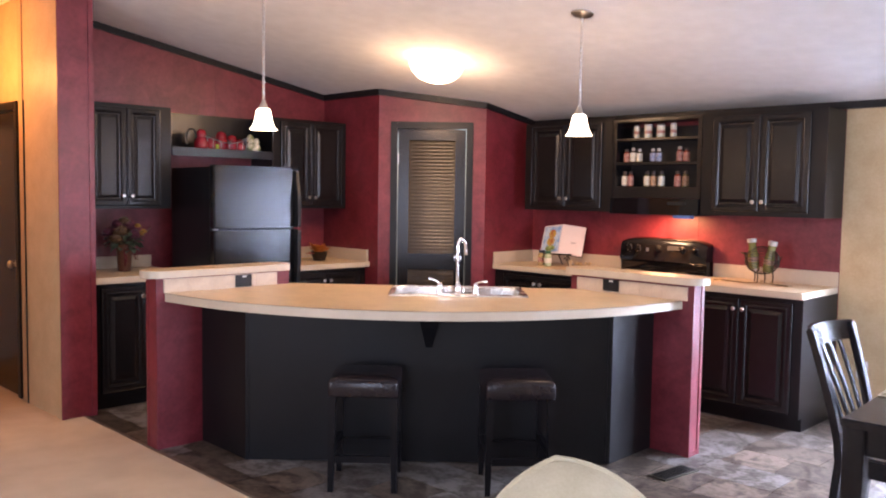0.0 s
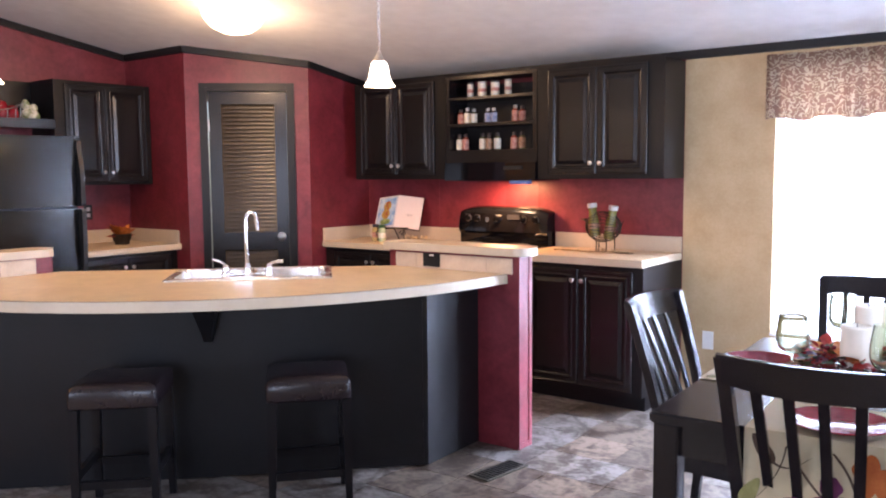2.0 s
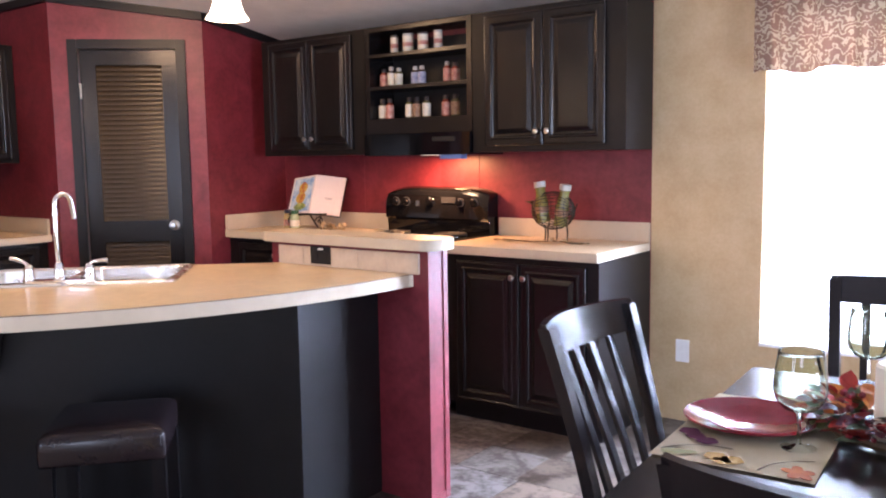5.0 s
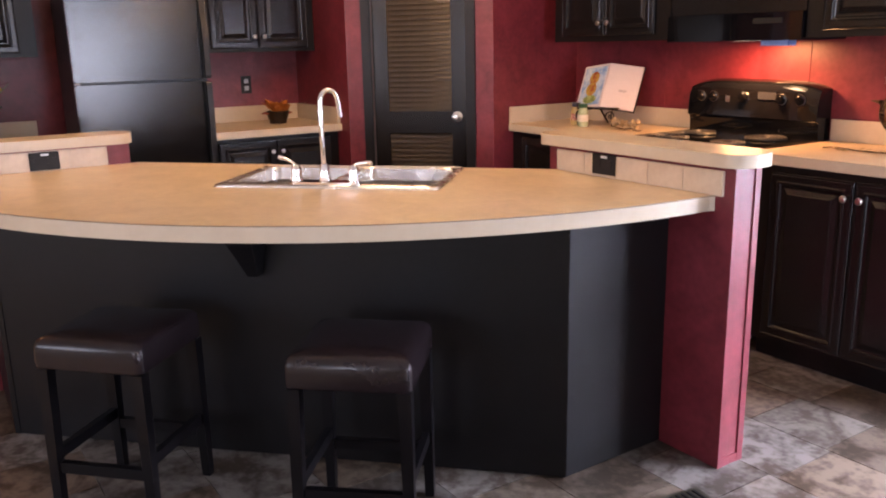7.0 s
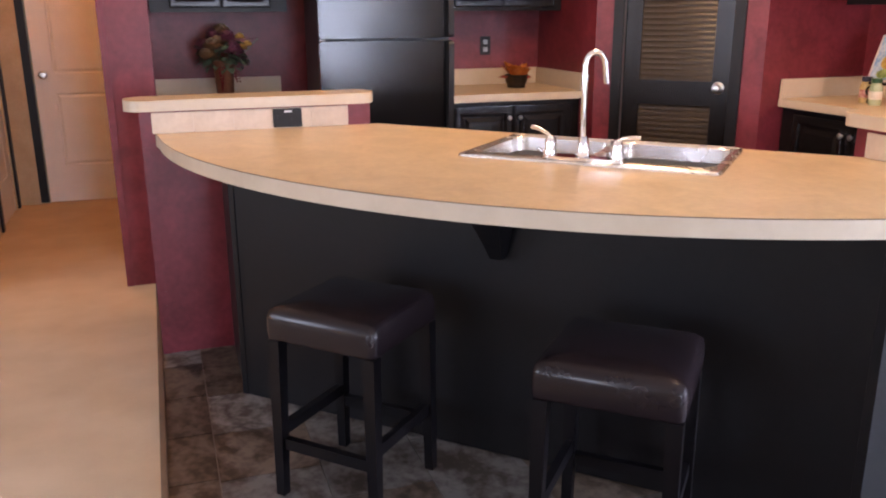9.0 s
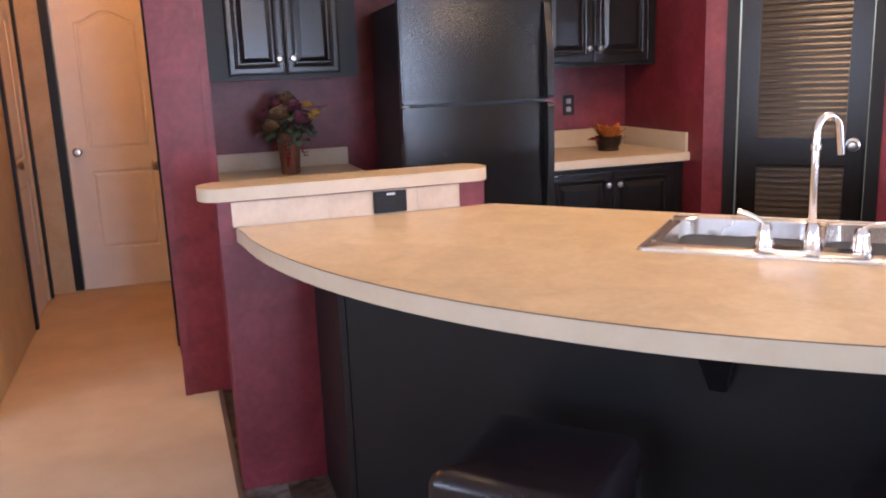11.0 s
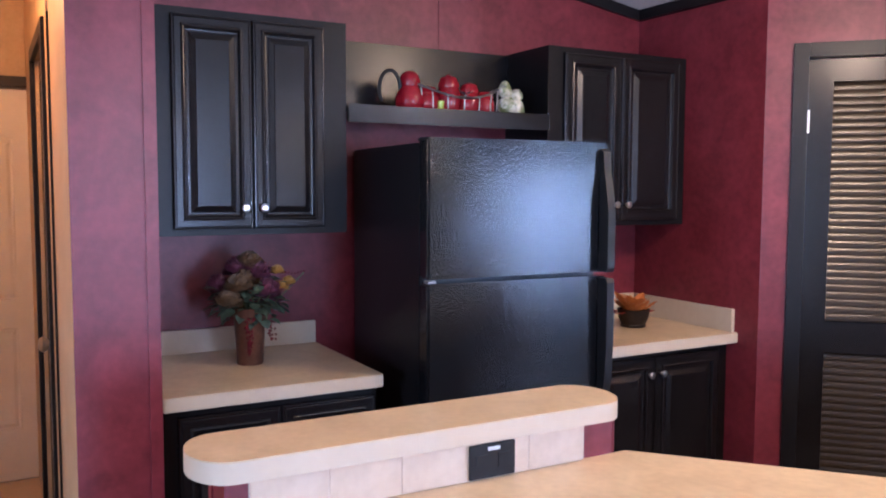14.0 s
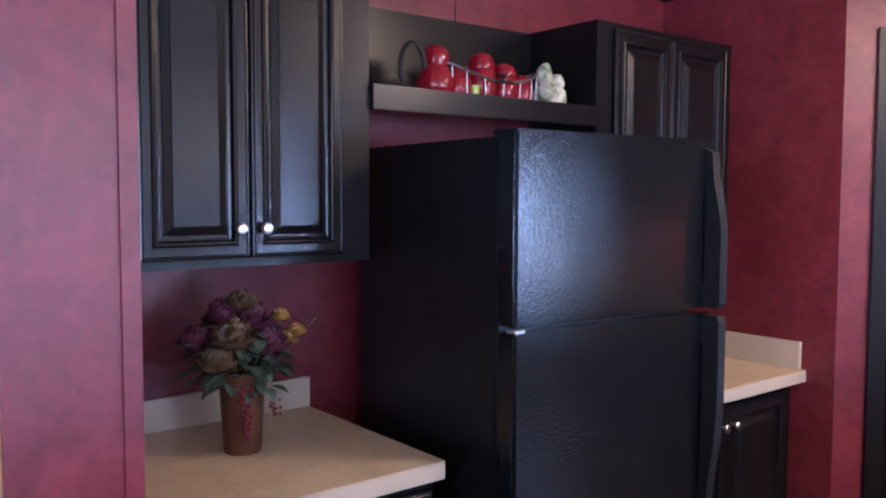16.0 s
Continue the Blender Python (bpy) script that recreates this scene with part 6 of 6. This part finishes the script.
for s_ in ((0.02, 0.02, 0.33), (-0.02, -0.03, 0.34), (0.05, -0.075, 0.24), (0.04, 0.095, 0.285), (0.045, 0.065, 0.12), (0.058, -0.018, 0.16), (0.03, 0.19, 0.315), (0.04, 0.045, 0.27)):
    tube([(0.004, 0.0, 0.02), (s_[0] * 0.4, s_[1] * 0.4, 0.2), s_], 0.0022, 5, bm)
part("stems", bm, OLIVE, vs_)

# ---- bowl of leaves ----
bw = thing("leaf_bowl", "dark basket bowl of orange silk leaves on the counter", "bowl", pose(-5.535, 4.138, 0.9135) @ Matrix.Diagonal((1.06, 1.06, 1.15, 1)))
part("bowl", lathe([(0, 0), (0.050, 0), (0.053, 0.006), (0.050, 0.012), (0.062, 0.034), (0.066, 0.062), (0.070, 0.068), (0.063, 0.069), (0.050, 0.024), (0, 0.012)], 26), IRON, bw, smooth=True)
random.seed(8)
bm = bmesh.new()
for i in range(44):
    a, r = random.uniform(0, 2 * math.pi), random.uniform(0, 0.055)
    leaf(bm, (r * math.cos(a), r * math.sin(a), 0.055 + random.uniform(0, 0.025)), (math.cos(a), math.sin(a), random.uniform(0.5, 2.2)), 0.019, random.uniform(0.045, 0.07), droop=0.1)
part("orange_leaves", bm, ORANGE, bw)
bm = bmesh.new()
for i in range(16):
    a, r = random.uniform(0, 2 * math.pi), random.uniform(0, 0.06)
    leaf(bm, (r * math.cos(a), r * math.sin(a), 0.045), (math.cos(a), math.sin(a), random.uniform(0.2, 0.8)), 0.018, 0.05)
part("red_leaves", bm, SCARLET, bw)

# ---- red ceramics on the shelf ----
SHZ = 1.8205
SX = -5.66
kt = thing("kettle", "red glazed kettle with a black loop handle", "kettle", pose(SX, 3.085, SHZ), "red ceramics on the shelf")
part("body", lathe([(0, 0), (0.042, 0), (0.055, 0.02), (0.058, 0.05), (0.046, 0.085), (0.034, 0.10), (0, 0.10)], 26), REDC, kt, smooth=True)
part("lid", lathe([(0.036, 0.098), (0.042, 0.12), (0.034, 0.145), (0.018, 0.158), (0, 0.161)], 24), REDC, kt, "domed red lid", smooth=True)
part("handle", tube([(0, -0.035 - 0.05 + 0.045 * math.cos(radians(a)), 0.085 + 0.072 * math.sin(radians(a))) for a in range(-40, 221, 20)], 0.0075, 8), MATTE, kt, "black loop handle", smooth=True)
bk_ = thing("wire_basket", "silver wire basket with a bow holding red jars", "basket", pose(SX + 0.02, 3.29, SHZ), "red ceramics on the shelf")
WIRE = mat("silver_wire", (0.30, 0.29, 0.28), rough=0.4, metal=1.0)


def rim_z(t):
    return 0.060 + 0.05 * abs(t) ** 1.8


bm = bmesh.new()
rim = [(0.055 * math.cos(a * math.pi / 16), 0.19 * math.sin(a * math.pi / 16), rim_z(math.sin(a * math.pi / 16))) for a in range(33)]
tube(rim, 0.004, 6, bm)
tube([(x * 0.95, y * 0.97, 0.006) for x, y, z in rim], 0.003, 6, bm)
part("rim", bm, WIRE, bk_, smooth=True)
for x, y, z in rim[:-1:2]:
    part("upright_wire", tube([(x * 0.95, y * 0.97, 0.006), (x, y, z)], 0.0024, 5), WIRE, bk_, smooth=True)
bm = bmesh.new()
for s in (-1, 1):
    for k in (0.7, -0.25):
        leaf(bm, (0.06, 0.0, 0.068), (0.1, s, k), 0.014, 0.035, droop=0)
ball(bm, (0.062, 0, 0.068), 0.007)
part("bow", bm, WIRE, bk_, "silver ribbon bow")
for y, r, h in ((3.16, 0.043, 0.105), (3.25, 0.048, 0.155), (3.345, 0.045, 0.13), (3.42, 0.040, 0.10)):
    j = thing("red_jar", "red glazed jar with a domed lid in the basket", "jar", pose(SX + 0.015, y, SHZ + 0.003), "red ceramics on the shelf")
    part("body", lathe([(0, 0), (r * 0.8, 0), (r, h * 0.2), (r, h * 0.5), (r * 0.8, h * 0.64), (0, h * 0.64)], 22), REDC, j, smooth=True)
    part("lid", lathe([(r * 0.86, h * 0.641), (r * 0.9, h * 0.72), (r * 0.66, h * 0.9), (r * 0.25, h * 0.97), (0, h)], 22), REDC, j, smooth=True)
lj = thing("lime_jar", "small lime green glazed cup in the basket", "cup", pose(SX + 0.052, 3.195, SHZ + 0.004), "red ceramics on the shelf")
part("cup", lathe([(0, 0), (0.011, 0), (0.014, 0.04), (0.011, 0.042), (0.009, 0.01), (0, 0.008)], 14), mat("lime_glaze", (0.35, 0.42, 0.04), (0.5, 0.55, 0.08), rough=0.2), lj, smooth=True)
orn = bmesh.new()
random.seed(2)
for c, r in (((0, 0, 0.035), 0.036), ((0.004, 0.03, 0.03), 0.034), ((0, -0.012, 0.085), 0.026), ((0.008, 0.028, 0.07), 0.026), ((0.012, -0.02, 0.105), 0.015), ((0.0, 0.05, 0.02), 0.022)):
    bmesh.ops.create_icosphere(orn, subdivisions=2, radius=r, matrix=Matrix.Translation(c))
for v in orn.verts:
    v.co += Vector((random.uniform(-1, 1), random.uniform(-1, 1), random.uniform(-1, 1))) * 0.003
    v.co.z = max(v.co.z, 0.0)
ob = part("ceramic_figurine", orn, mat("painted_ceramic", (0.62, 0.58, 0.46), (0.14, 0.17, 0.06), rough=0.25, scale=22, fine=60, contrast=(0.42, 0.58)), smooth=True)
ob.matrix_world = pose(SX + 0.03, 3.52, SHZ + 0.001) @ Matrix.Diagonal((1.2, 1.2, 1.2, 1))
tagged(ob, "cream and green glazed ceramic figurine on the shelf", "figurine", "red ceramics on the shelf")

# ---- floor register ----
vt = thing("floor_vent", "dark metal floor register set in the vinyl", "floor vent", pose(-1.935, 3.84, 0.002, 0, 0, 82))
part("frame", box((-0.15, -0.06, 0), (0.15, 0.06, 0.006)), mat("bronze_grille", (0.05, 0.045, 0.03), (0.08, 0.07, 0.05), rough=0.45, metal=0.5), vt, bevel=0.002)
sl = None
for i in range(12):
    mm = Matrix.Translation((-0.125 + 0.0227 * i, 0, 0.006))
    if sl is None:
        sl = part("louvre", box((-0.004, -0.045, 0), (0.004, 0.045, 0.003)), MATTE, vt, m=mm)
    else:
        share(sl, "louvre", vt, mm)

# ---- vinyl floor pieces, laid in rows along the carpet ----
random.seed(21)
fl = bpy.data.objects["floor"]
kinds = {}
lens = (0.305, 0.457)
row_y = CARPET_Y + 0.013
pitch = 0.149
G = 0.0016
while row_y < YN - 0.02:
    pitch_ = min(pitch, YN - row_y)
    x = -5.2 - random.uniform(0, 0.4)
    while x < 1.75:
        L = random.choice(lens) if pitch > 0.2 else 0.305
        k = random.choices(range(4), (4, 3, 3, 2))[0]
        key = (L, round(pitch_, 3), k)
        if key not in kinds:
            bm = box((G, G, 0), (L - G, pitch_ - G, 0.0035))
            kinds[key] = part("floor_tile", bm, TILES[k], fl, m=Matrix.Translation((x, row_y, -0.0035)))
        else:
            share(kinds[key], "floor_tile", fl, Matrix.Translation((x, row_y, -0.0035)))
        x += L
    row_y += pitch_
    pitch = 0.305
